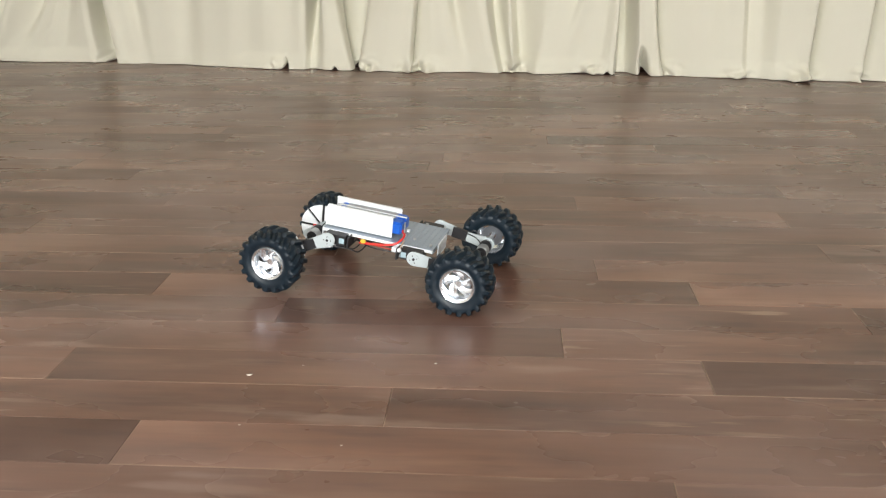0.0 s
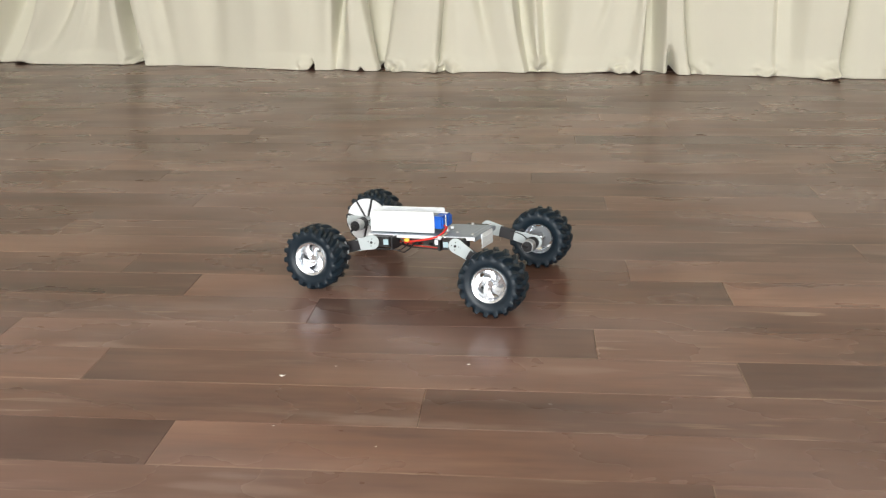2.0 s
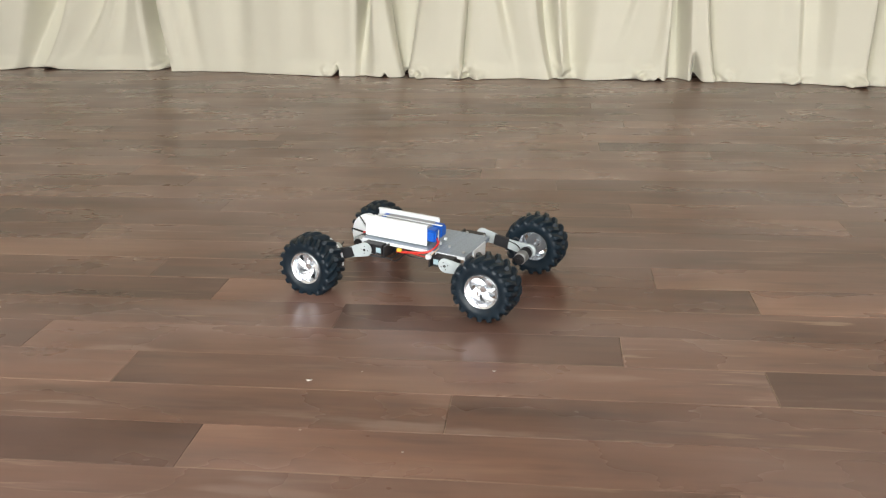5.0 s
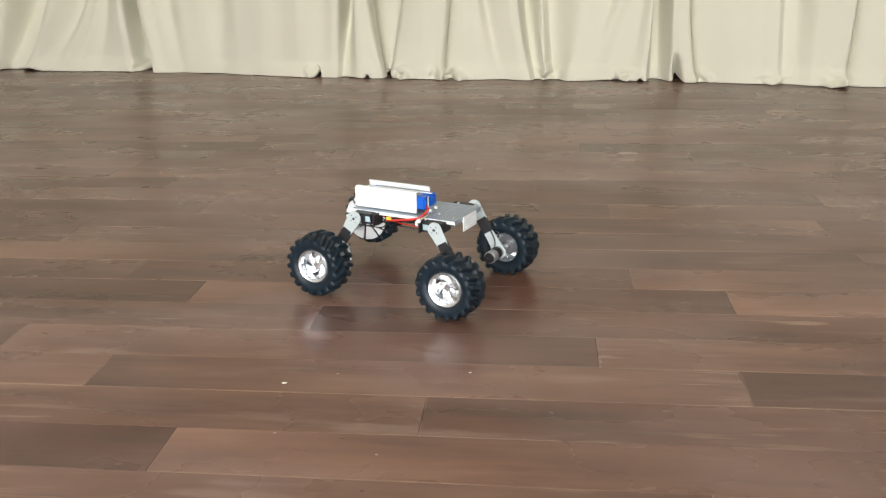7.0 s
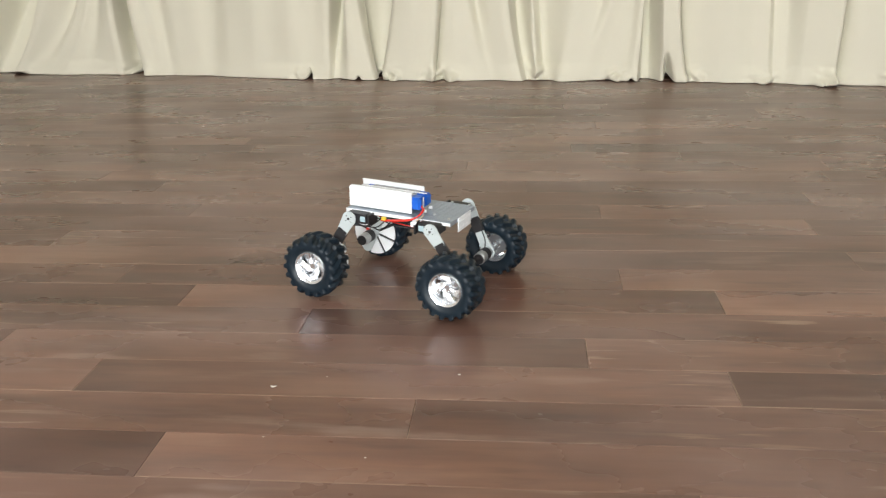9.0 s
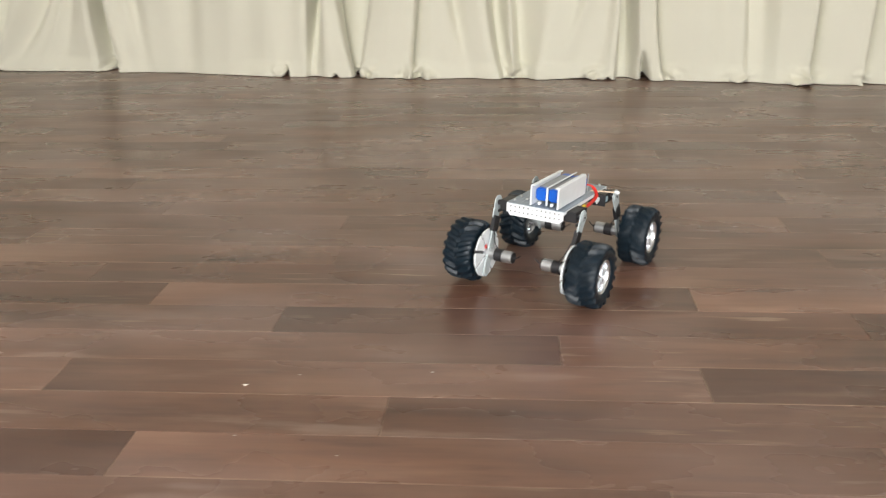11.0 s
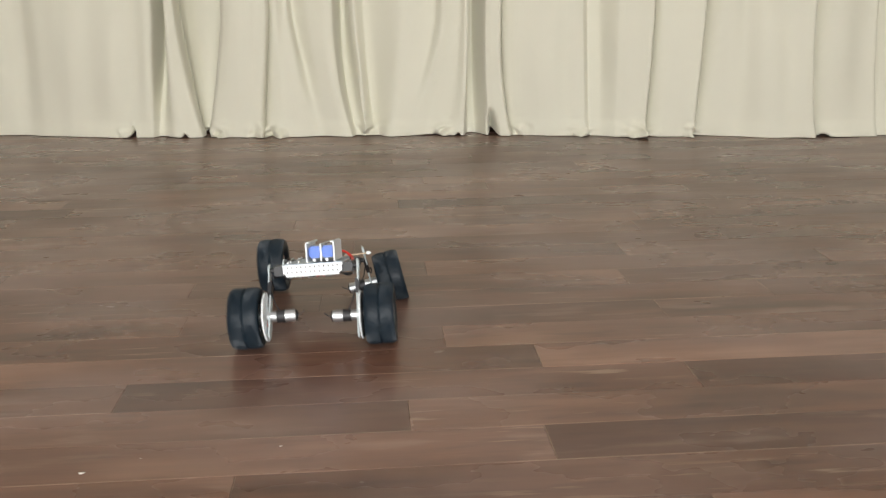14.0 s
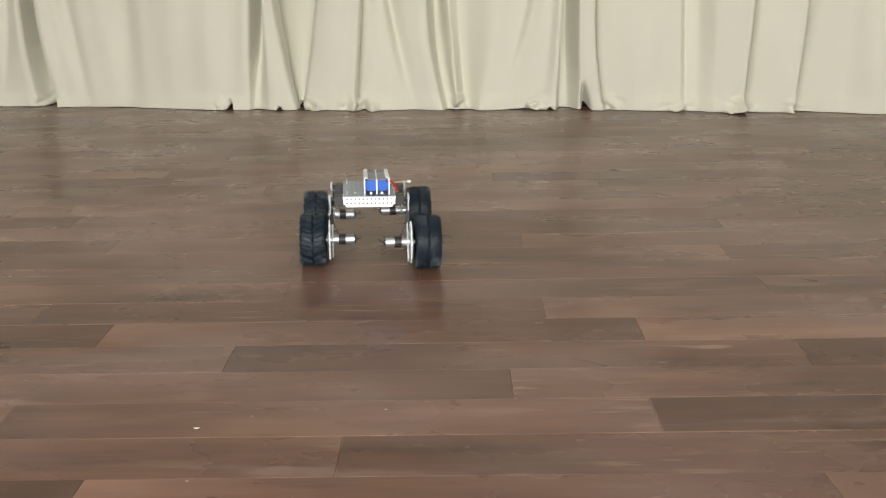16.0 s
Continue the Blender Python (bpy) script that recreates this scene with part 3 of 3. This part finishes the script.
def make_leg(rover, side, front, share):
    """A leg along its own +x from the shoulder; its wheel stands on the side of its y that is outward on the rover."""
    name = "leg"
    y = side * ARM
    lo, hi = sorted((y, y - side * 0.003))
    bm = bmesh.new()
    extrude(bm, rounded_bar(0, 0.030, 0.0135, 0.0105), min(y + side * 0.0005, y + side * 0.0030), max(y + side * 0.0005, y + side * 0.0030))
    extrude(bm, rounded_bar(0.046, L + (0.034 if front else 0.002), 0.0085, 0.0105 if front else 0.0125), lo, hi)
    leg = part(name, bm, LEGGREY, rover, "pale plastic leg that swings at the shoulder")
    bm = bmesh.new()
    box(bm, 0.026, 0.056, min(y - side * 0.004, y + side * 0.0036), max(y - side * 0.004, y + side * 0.0036), -0.0105, 0.0105, 0.001)
    part("clamp", bm, BLACK, leg, "black clamp")
    bm = bmesh.new()
    rod(bm, (0, y + side * 0.0030, 0), (0, y + side * 0.0048, 0), 0.0105, 28, bevel=0.0005)
    part("servo_horn", bm, LEGGREY, leg, "round pale grey servo horn")
    bm = bmesh.new()
    rod(bm, (0, y + side * 0.0048, 0), (0, y + side * 0.0062, 0), 0.0024, 12)
    for k in range(4):
        a = k * math.pi / 2 + 0.4
        rod(bm, (0.0068 * math.cos(a), y + side * 0.0046, 0.0068 * math.sin(a)), (0.0068 * math.cos(a), y + side * 0.0054, 0.0068 * math.sin(a)), 0.0010, 8)
    part("screw", bm, BLACK, leg, "dark horn screws")
    # the gear motor inside the wheel points to the middle of the rover
    bm = bmesh.new()
    rod(bm, (L, y + side * 0.012, 0), (L, y - side * 0.015, 0), 0.0100, 28, bevel=0.0008)
    rod(bm, (L, y - side * 0.030, 0), (L, y - side * 0.050, 0), 0.0114, 28, bevel=0.0012)
    part("motor", bm, STEEL, leg, "silver gear motor")
    bm = bmesh.new()
    rod(bm, (L, y - side * 0.015, 0), (L, y - side * 0.030, 0), 0.0120, 28)
    part("motor_band", bm, BLACK, leg, "black tape band")
    bm = bmesh.new()
    rod(bm, (L, y - side * 0.0502, 0), (L, y - side * 0.0522, 0), 0.0100, 24, bevel=0.0004)
    rod(bm, (L, y - side * 0.0522, 0), (L, y - side * 0.0545, 0), 0.004, 14)
    part("motor_cap", bm, BLACK, leg, "black motor end cap")
    tube("motor_cable", [(L, y - side * 0.052, 0.001), (L - 0.001, y - side * 0.058, 0.001), (L - 0.004, y - side * 0.063, 0.003), (L - 0.006, y - side * 0.066, 0.006)], 0.0011, BLACK, leg)
    tube("leg_cable", [(L - 0.010, y - side * 0.020, 0.004), (L - 0.022, y - side * 0.012, 0.008), (L - 0.042, y - side * 0.006, 0.008), (0.05, y - side * 0.004, 0.006)], 0.0010, BLACK, leg)
    if not front:
        tube("cable_loop", [(0.058, y + side * 0.003, 0.004), (0.064, y + side * 0.006, 0.013), (0.071, y + side * 0.006, 0.012), (0.072, y + side * 0.005, 0.004), (0.066, y + side * 0.003, 0.000)], 0.0012, BLACK, leg)
    # wheel parts, each on the axle
    axle = Matrix.Translation((L, side * W, 0))
    tyre = new("tyre", share["tyre"])
    rim = new("rim", share["rim", side])
    turning = [(tyre, axle), (rim, axle)]
    tagged(tyre, "chunky black rubber tyre with lugs")
    tagged(rim, "chrome spoked rim")
    bm = bmesh.new()
    rod(bm, (0, 0, 0), (0, side * 0.030, 0), 0.004, 16)
    part("axle", bm, STEEL, leg, m=Matrix.Translation((L, y + side * 0.008, 0)))
    # a dull ring added behind the spokes; its colour stands for shade in the gaps
    gap_ring = new("rim_gap_ring", share["gap_ring"])
    tagged(gap_ring, "dull ring added behind the spokes to shade their gaps")
    turning.append((gap_ring, axle @ Matrix.Translation((0, side * 0.0005, 0))))
    if front:
        disc = new("slotted_disc", share["disc"])
        tagged(disc, "white disc with dark radial slots")
        back = new("disc_backing", share["backing"])
        dot = new("red_mark", share["dot"])
        for ob, off in ((disc, 0.0365), (back, 0.0340), (dot, 0.0385)):
            turning.append((ob, Matrix.Translation((L, side * (W - off), 0))))
    for ob, m in turning:
        ob.parent = leg
        ob.matrix_basis = m
    return leg, turning


def shared(name, bm, mat):
    bm.normal_update()
    me = bpy.data.meshes.new(name)
    bm.to_mesh(me)
    bm.free()
    me.materials.append(mat)
    me.shade_smooth()
    me.set_sharp_from_angle(angle=radians(35))
    return me


def make_rover():
    rover = tagged(new("robot_rover"), "small four-wheeled robot rover with swinging legs and a silver tray", "robot")
    rover.empty_display_size = 0.05
    # tray: a perforated plate with its ends folded down
    rear = -0.108
    bm = bmesh.new()
    perforated(bm, rear, FRONT, -HALF, HALF, 22, 12, 0, 0.002, 0.17)
    bmesh.ops.transform(bm, matrix=Matrix.Translation((0, 0, TOP)) @ Matrix.Rotation(radians(90), 4, "X") @ Matrix.Scale(-1, 4, (0, 1, 0)), verts=bm.verts[:])
    bmesh.ops.recalc_face_normals(bm, faces=bm.faces[:])
    part("tray_top", bm, ALU, rover, "grey perforated metal tray", smooth=False)
    turn = Matrix.Rotation(radians(90), 4, "Z")
    bm = bmesh.new()
    perforated(bm, -HALF + 0.004, HALF - 0.004, LOW + 0.0035, TOP - 0.001, 12, 2, 0, 0.002, 0.20)
    for s in (-1, 1):
        box(bm, s * (HALF - 0.004), s * HALF, 0, 0.002, LOW + 0.006, TOP - 0.001)
    box(bm, -HALF + 0.006, HALF - 0.006, 0, 0.002, LOW, LOW + 0.0035)
    part("end_plate", bm, WHITE, rover, "white end plate with two rows of holes", smooth=False, m=Matrix.Translation((FRONT + 0.002, 0, 0)) @ turn)
    bm = bmesh.new()
    perforated(bm, -0.028, 0.028, LOW - 0.004, TOP - 0.001, 4, 2, 0, 0.002, 0.17)
    part("end_plate", bm, WHITE, rover, "pale end flap with a few holes", smooth=False, m=Matrix.Translation((rear, -0.006, 0)) @ turn)
    bm = bmesh.new()
    box(bm, rear, rear + 0.002, -HALF, HALF, TOP - 0.008, TOP - 0.0005)
    part("end_lip", bm, ALU, rover)
    for s in (-1, 1):
        bm = bmesh.new()
        box(bm, rear, FRONT, s * HALF - 0.001, s * HALF + 0.001, TOP - 0.006, TOP - 0.0005)
        part("side_lip", bm, WHITE, rover)
    # battery holder: two upright plates with rails, two blue cells between, a strap
    for y, flange in ((0.0435, 1), (-0.0095, -1)):
        bm = bmesh.new()
        extrude(bm, [(-0.025, 0), (0.104, 0), (0.104, 0.0355), (0.102, 0.0375), (-0.023, 0.0375), (-0.025, 0.0355)], y - 0.0014, y + 0.0014)
        bmesh.ops.translate(bm, vec=(0, 0, TOP + 0.0022), verts=bm.verts[:])
        plate = part("side_plate", bm, WHITE, rover, "white upright battery plate")
        bm = bmesh.new()
        a, b = sorted((y, y - flange * 0.0075))
        box(bm, -0.025, 0.103, a, b, TOP + 0.0388, TOP + 0.0408, 0.0007)
        part("rail", bm, WHITE, plate, "white top rail")
    for y in (0.0045, 0.0295):
        bm = bmesh.new()
        box(bm, -0.041, 0.090, y - 0.0118, y + 0.0118, TOP + 0.0090, TOP + 0.0320, 0.003)
        cell = part("battery", bm, BLUE, rover, "blue wrapped battery cell")
        bm = bmesh.new()
        box(bm, -0.024, 0.080, y - 0.0121, y + 0.0121, TOP + 0.0086, TOP + 0.0326, 0.003)
        part("sleeve", bm, CARD, cell, "grey card sleeve")
    bm = bmesh.new()
    box(bm, 0.0905, 0.0925, 0.0152, 0.0185, TOP + 0.0025, TOP + 0.0362)
    box(bm, -0.043, 0.0925, 0.0152, 0.0185, TOP + 0.0350, TOP + 0.0362)
    part("strap", bm, WHITE, rover, "pale strap")
    for x in (0.094, -0.044):
        for y in (0.004, 0.028):
            bm = bmesh.new()
            rod(bm, (x - 0.003, y, TOP + 0.0055), (x + 0.002, y, TOP + 0.0055), 0.0030, 14)
            part("nut", bm, WHITE, rover)
    # uprights at the back of the holder
    for y in (0.040,):
        bm = bmesh.new()
        rod(bm, (-0.047, y, TOP + 0.002), (-0.047, y, TOP + 0.036), 0.0013, 10)
        part("post", bm, STEEL, rover)
    # screws on the tray
    for x, y in ((-0.065, -0.05), (-0.10, -0.05), (-0.065, 0.03), (-0.10, 0.045), (0.06, -0.048), (0.09, -0.048), (0.075, -0.03)):
        bm = bmesh.new()
        rod(bm, (x, y, TOP + 0.0015), (x, y, TOP + 0.0045), 0.0026, 12)
        part("screw", bm, STEEL, rover)
    # servos in the corners under the tray
    for sx in (-1, 1):
        for sy in (-1, 1):
            bm = bmesh.new()
            a, b = sorted((sx * (A + 0.010), sx * (A - 0.030)))
            c, d = sorted((sy * 0.040, sy * 0.076))
            box(bm, a, b, c, d, -0.0105, 0.0085, 0.001)
            rod(bm, (sx * A, sy * 0.075, 0), (sx * A, sy * 0.084, 0), 0.005, 16)
            servo = part("servo", bm, BLACK, rover, "black servo motor")
            bm = bmesh.new()
            a, b = sorted((sx * (A - 0.018), sx * (A - 0.028)))
            box(bm, a, b, min(sy * 0.0755, sy * 0.0765), max(sy * 0.0755, sy * 0.0765), -0.006, 0.004)
            part("servo_label", bm, CYAN, servo, "pale blue label")
            bm = bmesh.new()
            a, b = sorted((sx * (A - 0.034), sx * (A - 0.037)))
            box(bm, a, b, min(sy * 0.045, sy * 0.078), max(sy * 0.045, sy * 0.078), -0.013, 0.0085)
            part("servo_bracket", bm, BLACK, servo)
    # electronics and wiring under the tray
    bm = bmesh.new()
    box(bm, -0.038, 0.040, -0.036, 0.036, -0.008, 0.004, 0.001)
    for x in (-0.02, 0.0, 0.022):
        box(bm, x - 0.006, x + 0.006, -0.028, 0.028, -0.014, -0.008)
    part("circuit_board", bm, BLACK, rover, "dark circuit board")
    rng = random.Random(3)
    for k in range(7):
        y = -0.03 + 0.01 * k
        pts = [(0.070 - 0.01 * rng.random(), y, -0.008), (0.045, y + rng.uniform(-0.01, 0.01), -0.019), (0.01, y + rng.uniform(-0.015, 0.015), -0.017), (-0.04, y + rng.uniform(-0.01, 0.01), -0.020), (-0.068, y, -0.008)]
        tube("wire", pts, 0.0012, RED if k % 2 else BLACK, rover, "thin loose wire")
    for dy in (0.0, 0.0035):
        tube("power_wire", [(-0.038, 0.028 + dy, TOP + 0.016), (-0.050, 0.046 + dy, TOP + 0.012), (-0.036, 0.062 + dy, TOP - 0.001), (0.004, 0.063 + dy, TOP - 0.009), (0.030, 0.056 + dy, TOP - 0.014)], 0.0017, RED, rover, "thick red power wire")
    bm = bmesh.new()
    box(bm, 0.018, 0.027, 0.060, 0.066, -0.001, 0.005, 0.001)
    part("plug", bm, YELLOW, rover, "yellow plug")
    bm = bmesh.new()
    box(bm, -0.044, -0.034, 0.058, 0.068, -0.004, 0.005, 0.001)
    rod(bm, (-0.050, 0.062, -0.012), (-0.042, 0.062, -0.004), 0.002, 10)
    part("plug", bm, WHITE, rover, "white plug")
    for sy in (-1, 1):
        for k in range(3):
            tube("cable", [(0.045 - 0.012 * k, sy * 0.030, -0.010), (0.050 - 0.010 * k, sy * (0.052 + 0.004 * k), -0.016 - 0.003 * k), (0.062 - 0.008 * k, sy * 0.072, -0.015), (A + 0.012, sy * 0.078, -0.011 - 0.002 * k)], 0.0012, BLACK, rover, "thin black cable")
    # a short stick with a pale tip behind the holder
    bm = bmesh.new()
    rod(bm, (-0.050, 0.046, TOP + 0.003), (-0.0565, 0.095, 0.0155), 0.0013, 10)
    stick = part("aerial", bm, BEIGE, rover, "thin beige aerial stick")
    bm = bmesh.new()
    bmesh.ops.create_uvsphere(bm, u_segments=14, v_segments=8, radius=0.0038, matrix=Matrix.Translation((-0.0568, 0.0965, 0.0156)) @ Matrix.Diagonal((1, 1.5, 1, 1)))
    part("tip", bm, WHITE, stick, "white tip")
    backing = bmesh.new()
    rod(backing, (0, -0.001, 0), (0, 0.001, 0), 0.0435, 40)
    gap_ring = bmesh.new()
    lathe(gap_ring, [(0.0078, -0.001), (0.0078, 0.001), (0.0202, 0.001), (0.0202, -0.001)], 40, closed=True)
    bmesh.ops.recalc_face_normals(gap_ring, faces=gap_ring.faces[:])
    dot = bmesh.new()
    box(dot, 0.012, 0.020, -0.0008, 0.0008, -0.003, 0.003, 0.0004)
    share = {"tyre": shared("tyre", tyre_mesh(), RUBBER), ("rim", 1): shared("rim", rim_mesh(1), CHROME), ("rim", -1): shared("rim", rim_mesh(-1), CHROME),
             "disc": shared("slotted_disc", slotted_disc_mesh(), WHITE), "gap_ring": shared("rim_gap_ring", gap_ring, DULL), "backing": shared("disc_backing", backing, BLACK), "dot": shared("red_mark", dot, RED)}
    legs = [make_leg(rover, s, f, share) for s, f in ((1, True), (-1, True), (-1, False), (1, False))]
    return rover, legs


def crumbs():
    for x, y, s in ((-0.473, 1.404, 0.0026), (-0.398, 1.44, 0.0009), (-0.448, 1.263, 0.0009), (-0.30, 1.22, 0.0009), (-0.195, 1.456, 0.0013)):
        bm = bmesh.new()
        bmesh.ops.create_icosphere(bm, subdivisions=2, radius=s)
        for v in bm.verts:
            v.co *= 1 + 0.35 * noise.noise(v.co * 500 + Vector((x * 90, 0, 0)))
            v.co.x *= 2.0
            v.co.z = max(v.co.z * 0.6, -s * 0.3)
            v.co.y = v.co.y * 0.7 + 0.35 * v.co.x ** 2 / s
        tagged(part("crumb", bm, CRUMB, None, m=Matrix.Translation((x, y, s * 0.3 + 0.0003))), "tiny pale crumb of debris lying on the laminate", "debris", "crumbs on the floor")


curtain()
rover, legs = make_rover()
crumbs()
lay_floor()

# seconds; place; yaw, pitch, roll; the four legs' angles below level: front left, front right, rear left, rear right
ROVER = [
    (0.0, -0.315, 1.814, 0.088, 168.2, -7.6, -1.8, 26, 35, 2, 8),
    (0.5, -0.307, 1.811, 0.075, 164.9, 1.0, -0.9, 4, 9, 11, 15),
    (0.8, -0.291, 1.828, 0.083, 164.5, 3.5, 5.0, 13, 0, 30, 13),
    (1.0, -0.283, 1.841, 0.080, 164.7, -1.9, 3.9, 10, 12, 17, 7),
    (1.3, -0.316, 1.824, 0.088, 162.5, -7.5, 2.0, 28, 26, 5, 4),
    (1.5, -0.328, 1.826, 0.072, 163.6, -0.3, 2.9, 9, 5, 11, 6),
    (1.8, -0.303, 1.824, 0.080, 164.0, 3.0, 6.0, 12, 0, 31, 11),
    (2.0, -0.288, 1.826, 0.082, 163.4, 4.1, 6.5, 13, -2, 32, 14),
    (2.3, -0.318, 1.824, 0.087, 162.0, -5.0, 2.0, 18, 22, 10, 8),
    (2.5, -0.338, 1.828, 0.093, 159.4, -8.1, 0.3, 34, 36, 5, 7),
    (2.7, -0.342, 1.828, 0.080, 160.5, -5.0, 1.0, 18, 20, 4, 6),
    (2.8, -0.342, 1.828, 0.074, 161.0, -3.0, 0.5, 10, 12, 4, 7),
    (3.0, -0.336, 1.832, 0.124, 159.6, 0.4, 0.8, 38, 39, 44, 44),
    (3.5, -0.344, 1.833, 0.137, 157.7, -1.1, 0.8, 52, 53, 52, 52),
    (3.7, -0.348, 1.829, 0.090, 160.5, -1.0, 0.2, 24, 26, 22, 24),
    (3.8, -0.350, 1.827, 0.068, 162.0, -0.6, -0.3, 4, 8, 4, 8),
    (4.0, -0.351, 1.827, 0.066, 162.4, -0.6, -0.3, 2, 6, 2, 6),
    (4.2, -0.351, 1.827, 0.066, 162.4, -0.6, -0.3, 2, 6, 2, 6),
    (6.3, -0.317, 1.826, 0.131, 158.1, -7.8, -4.5, 56, 77, 23, 45),
    (6.5, -0.310, 1.811, 0.138, 160.9, -2.6, -2.3, 52, 65, 43, 58),
    (6.7, -0.313, 1.822, 0.139, 160.2, -1.0, 0.3, 56, 57, 54, 57),
    (6.9, -0.321, 1.827, 0.140, 159.8, -0.6, 1.0, 57, 50, 58, 56),
    (7.0, -0.323, 1.829, 0.140, 159.6, -0.3, 1.7, 57, 34, 59, 56),
    (7.2, -0.332, 1.855, 0.137, 159.3, 1.6, 7.5, 66, 32, 55, 50),
    (7.5, -0.326, 1.832, 0.142, 160.1, -0.8, 1.1, 59, 57, 58, 58),
    (7.8, -0.336, 1.828, 0.141, 161.0, -0.4, 0.6, 55, 57, 57, 60),
    (8.0, -0.347, 1.821, 0.139, 162.3, 3.5, -3.8, 9, 56, 55, 64),
    (8.1, -0.350, 1.795, 0.150, 162.0, 7.5, -7.5, 14, 62, 52, 68),
    (8.2, -0.362, 1.813, 0.138, 162.6, 5.2, -6.9, 22, 59, 52, 63),
    (8.5, -0.352, 1.836, 0.142, 159.4, -1.0, -0.5, 55, 62, 54, 62),
    (10.8, -0.035, 1.867, 0.145, 228.0, -2.8, -1.3, 64, 67, 52, 66),
    (11.0, 0.012, 1.893, 0.147, 243.8, -1.5, -2.0, 62, 70, 60, 70),
    (11.2, 0.073, 1.957, 0.142, 251.4, -5.3, -5.2, 61, 81, 28, 62),
    (11.4, 0.111, 1.976, 0.146, 264.7, -9.7, -10.0, 68, 49, 20, 68),
    (11.6, 0.108, 1.976, 0.150, 283.9, -17.3, -13.4, 112, 51, 8, 51),
    (11.8, 0.096, 2.051, 0.144, 293.7, -15.8, -14.5, 74, 55, 5, 56),
    (12.0, 0.082, 2.066, 0.126, 290.2, -9.8, -4.7, 57, 69, 45, 33),
    (12.3, -0.005, 2.235, 0.147, 281.3, -0.8, 3.1, 76, 60, 78, 41),
    (12.5, -0.006, 2.330, 0.126, 276.0, -12.5, 6.6, 90, 58, 34, 12),
    (12.8, -0.005, 2.327, 0.140, 265.7, -6.8, -1.8, 68, 102, 39, 42),
    (13.0, 0.001, 2.292, 0.121, 252.8, -12.8, -8.9, 51, 66, 3, 38),
    (13.3, -0.047, 2.199, 0.132, 242.1, -4.8, -8.3, 44, 76, 28, 59),
    (13.5, -0.080, 2.160, 0.134, 244.1, -7.8, -5.9, 56, 62, 25, 62),
    (13.8, -0.146, 2.111, 0.110, 260.0, -15.5, 3.0, 69, 55, 43, 6),
    (14.0, -0.158, 1.991, 0.115, 265.9, -14.0, 3.3, 73, 59, 47, 2),
    (14.2, -0.160, 1.890, 0.122, 270.5, -9.0, 3.0, 68, 52, 51, 18),
    (14.5, -0.158, 1.905, 0.145, 272.9, -0.1, -0.4, 60, 63, 11, 64),
    (14.7, -0.154, 1.976, 0.149, 285.9, -3.2, -2.6, 75, 81, 11, 67),
    (15.0, -0.127, 2.045, 0.136, 303.0, -17.6, -18.5, 63, 72, 0, 59),
    (15.3, -0.182, 2.067, 0.141, 301.4, -3.6, -1.8, 63, 71, 47, 14),
    (15.5, -0.224, 2.139, 0.143, 289.0, -3.2, -1.0, 66, 70, 52, 12),
    (15.8, -0.273, 2.260, 0.140, 284.7, -2.8, -0.1, 62, 62, 53, 17),
    (16.0, -0.283, 2.229, 0.143, 276.2, -4.4, -1.7, 65, 104, 47, 53),
]


# when each wheel slips and spins faster than it rolls: front left, front right, rear left, rear right
SLIPS = [((12.3, 13.2), (13.8, 14.7), (15.8, 16.0)), ((11.9, 12.7), (13.3, 14.2), (14.8, 15.7)), ((6.2, 6.6), (12.8, 13.2), (13.8, 14.7), (15.8, 16.0)), ((12.3, 13.2), (13.8, 14.2), (15.3, 15.7))]


def motions():
    walk(rover, [(t, pose(x, y, z, roll, pitch, yaw)) for t, x, y, z, yaw, pitch, roll, *_ in ROVER])
    times = [r[0] for r in ROVER]
    for i, (leg, turning) in enumerate(legs):
        front, left = i < 2, i in (0, 2)
        # the loaded rear left leg bends while the rover spins on the spot
        lean = {13.8: (-17, -9), 14.0: (-17, -9), 14.2: (-9, -7)} if i == 2 else {}
        walk(leg, [(r[0], pose(A if front else -A, 0, 0, lean.get(r[0], (0, 0))[0], r[7 + i], (0 if front else 180) + lean.get(r[0], (0, 0))[1])) for r in ROVER])
        rolled, last, sums = 0.0, None, []
        for t, x, y, z, yaw, *rest in ROVER:
            a = radians(yaw)
            reach = (A + L * math.cos(radians(rest[2 + i]))) * (1 if front else -1)
            side = W if left else -W
            p = (x + reach * math.cos(a) - side * math.sin(a), y + reach * math.sin(a) + side * math.cos(a))
            if last is not None:
                rolled += (p[0] - last[0]) * math.cos(a) + (p[1] - last[1]) * math.sin(a)
            last = p
            sums.append(math.degrees(rolled / R))
        swing = [r[7 + i] for r in ROVER]
        for ob, m in turning:
            rows = []
            for k in range(481):
                t = k / 30
                spin, arm = float(np.interp(t, times, sums)), float(np.interp(t, times, swing))
                spin += 1300 * sum(min(max(t - a, 0), b - a) for a, b in SLIPS[i])
                rows.append((t, m @ pose(0, 0, 0, 0, (spin if front else -spin) - arm, 0)))
            walk(ob, rows)


motions()
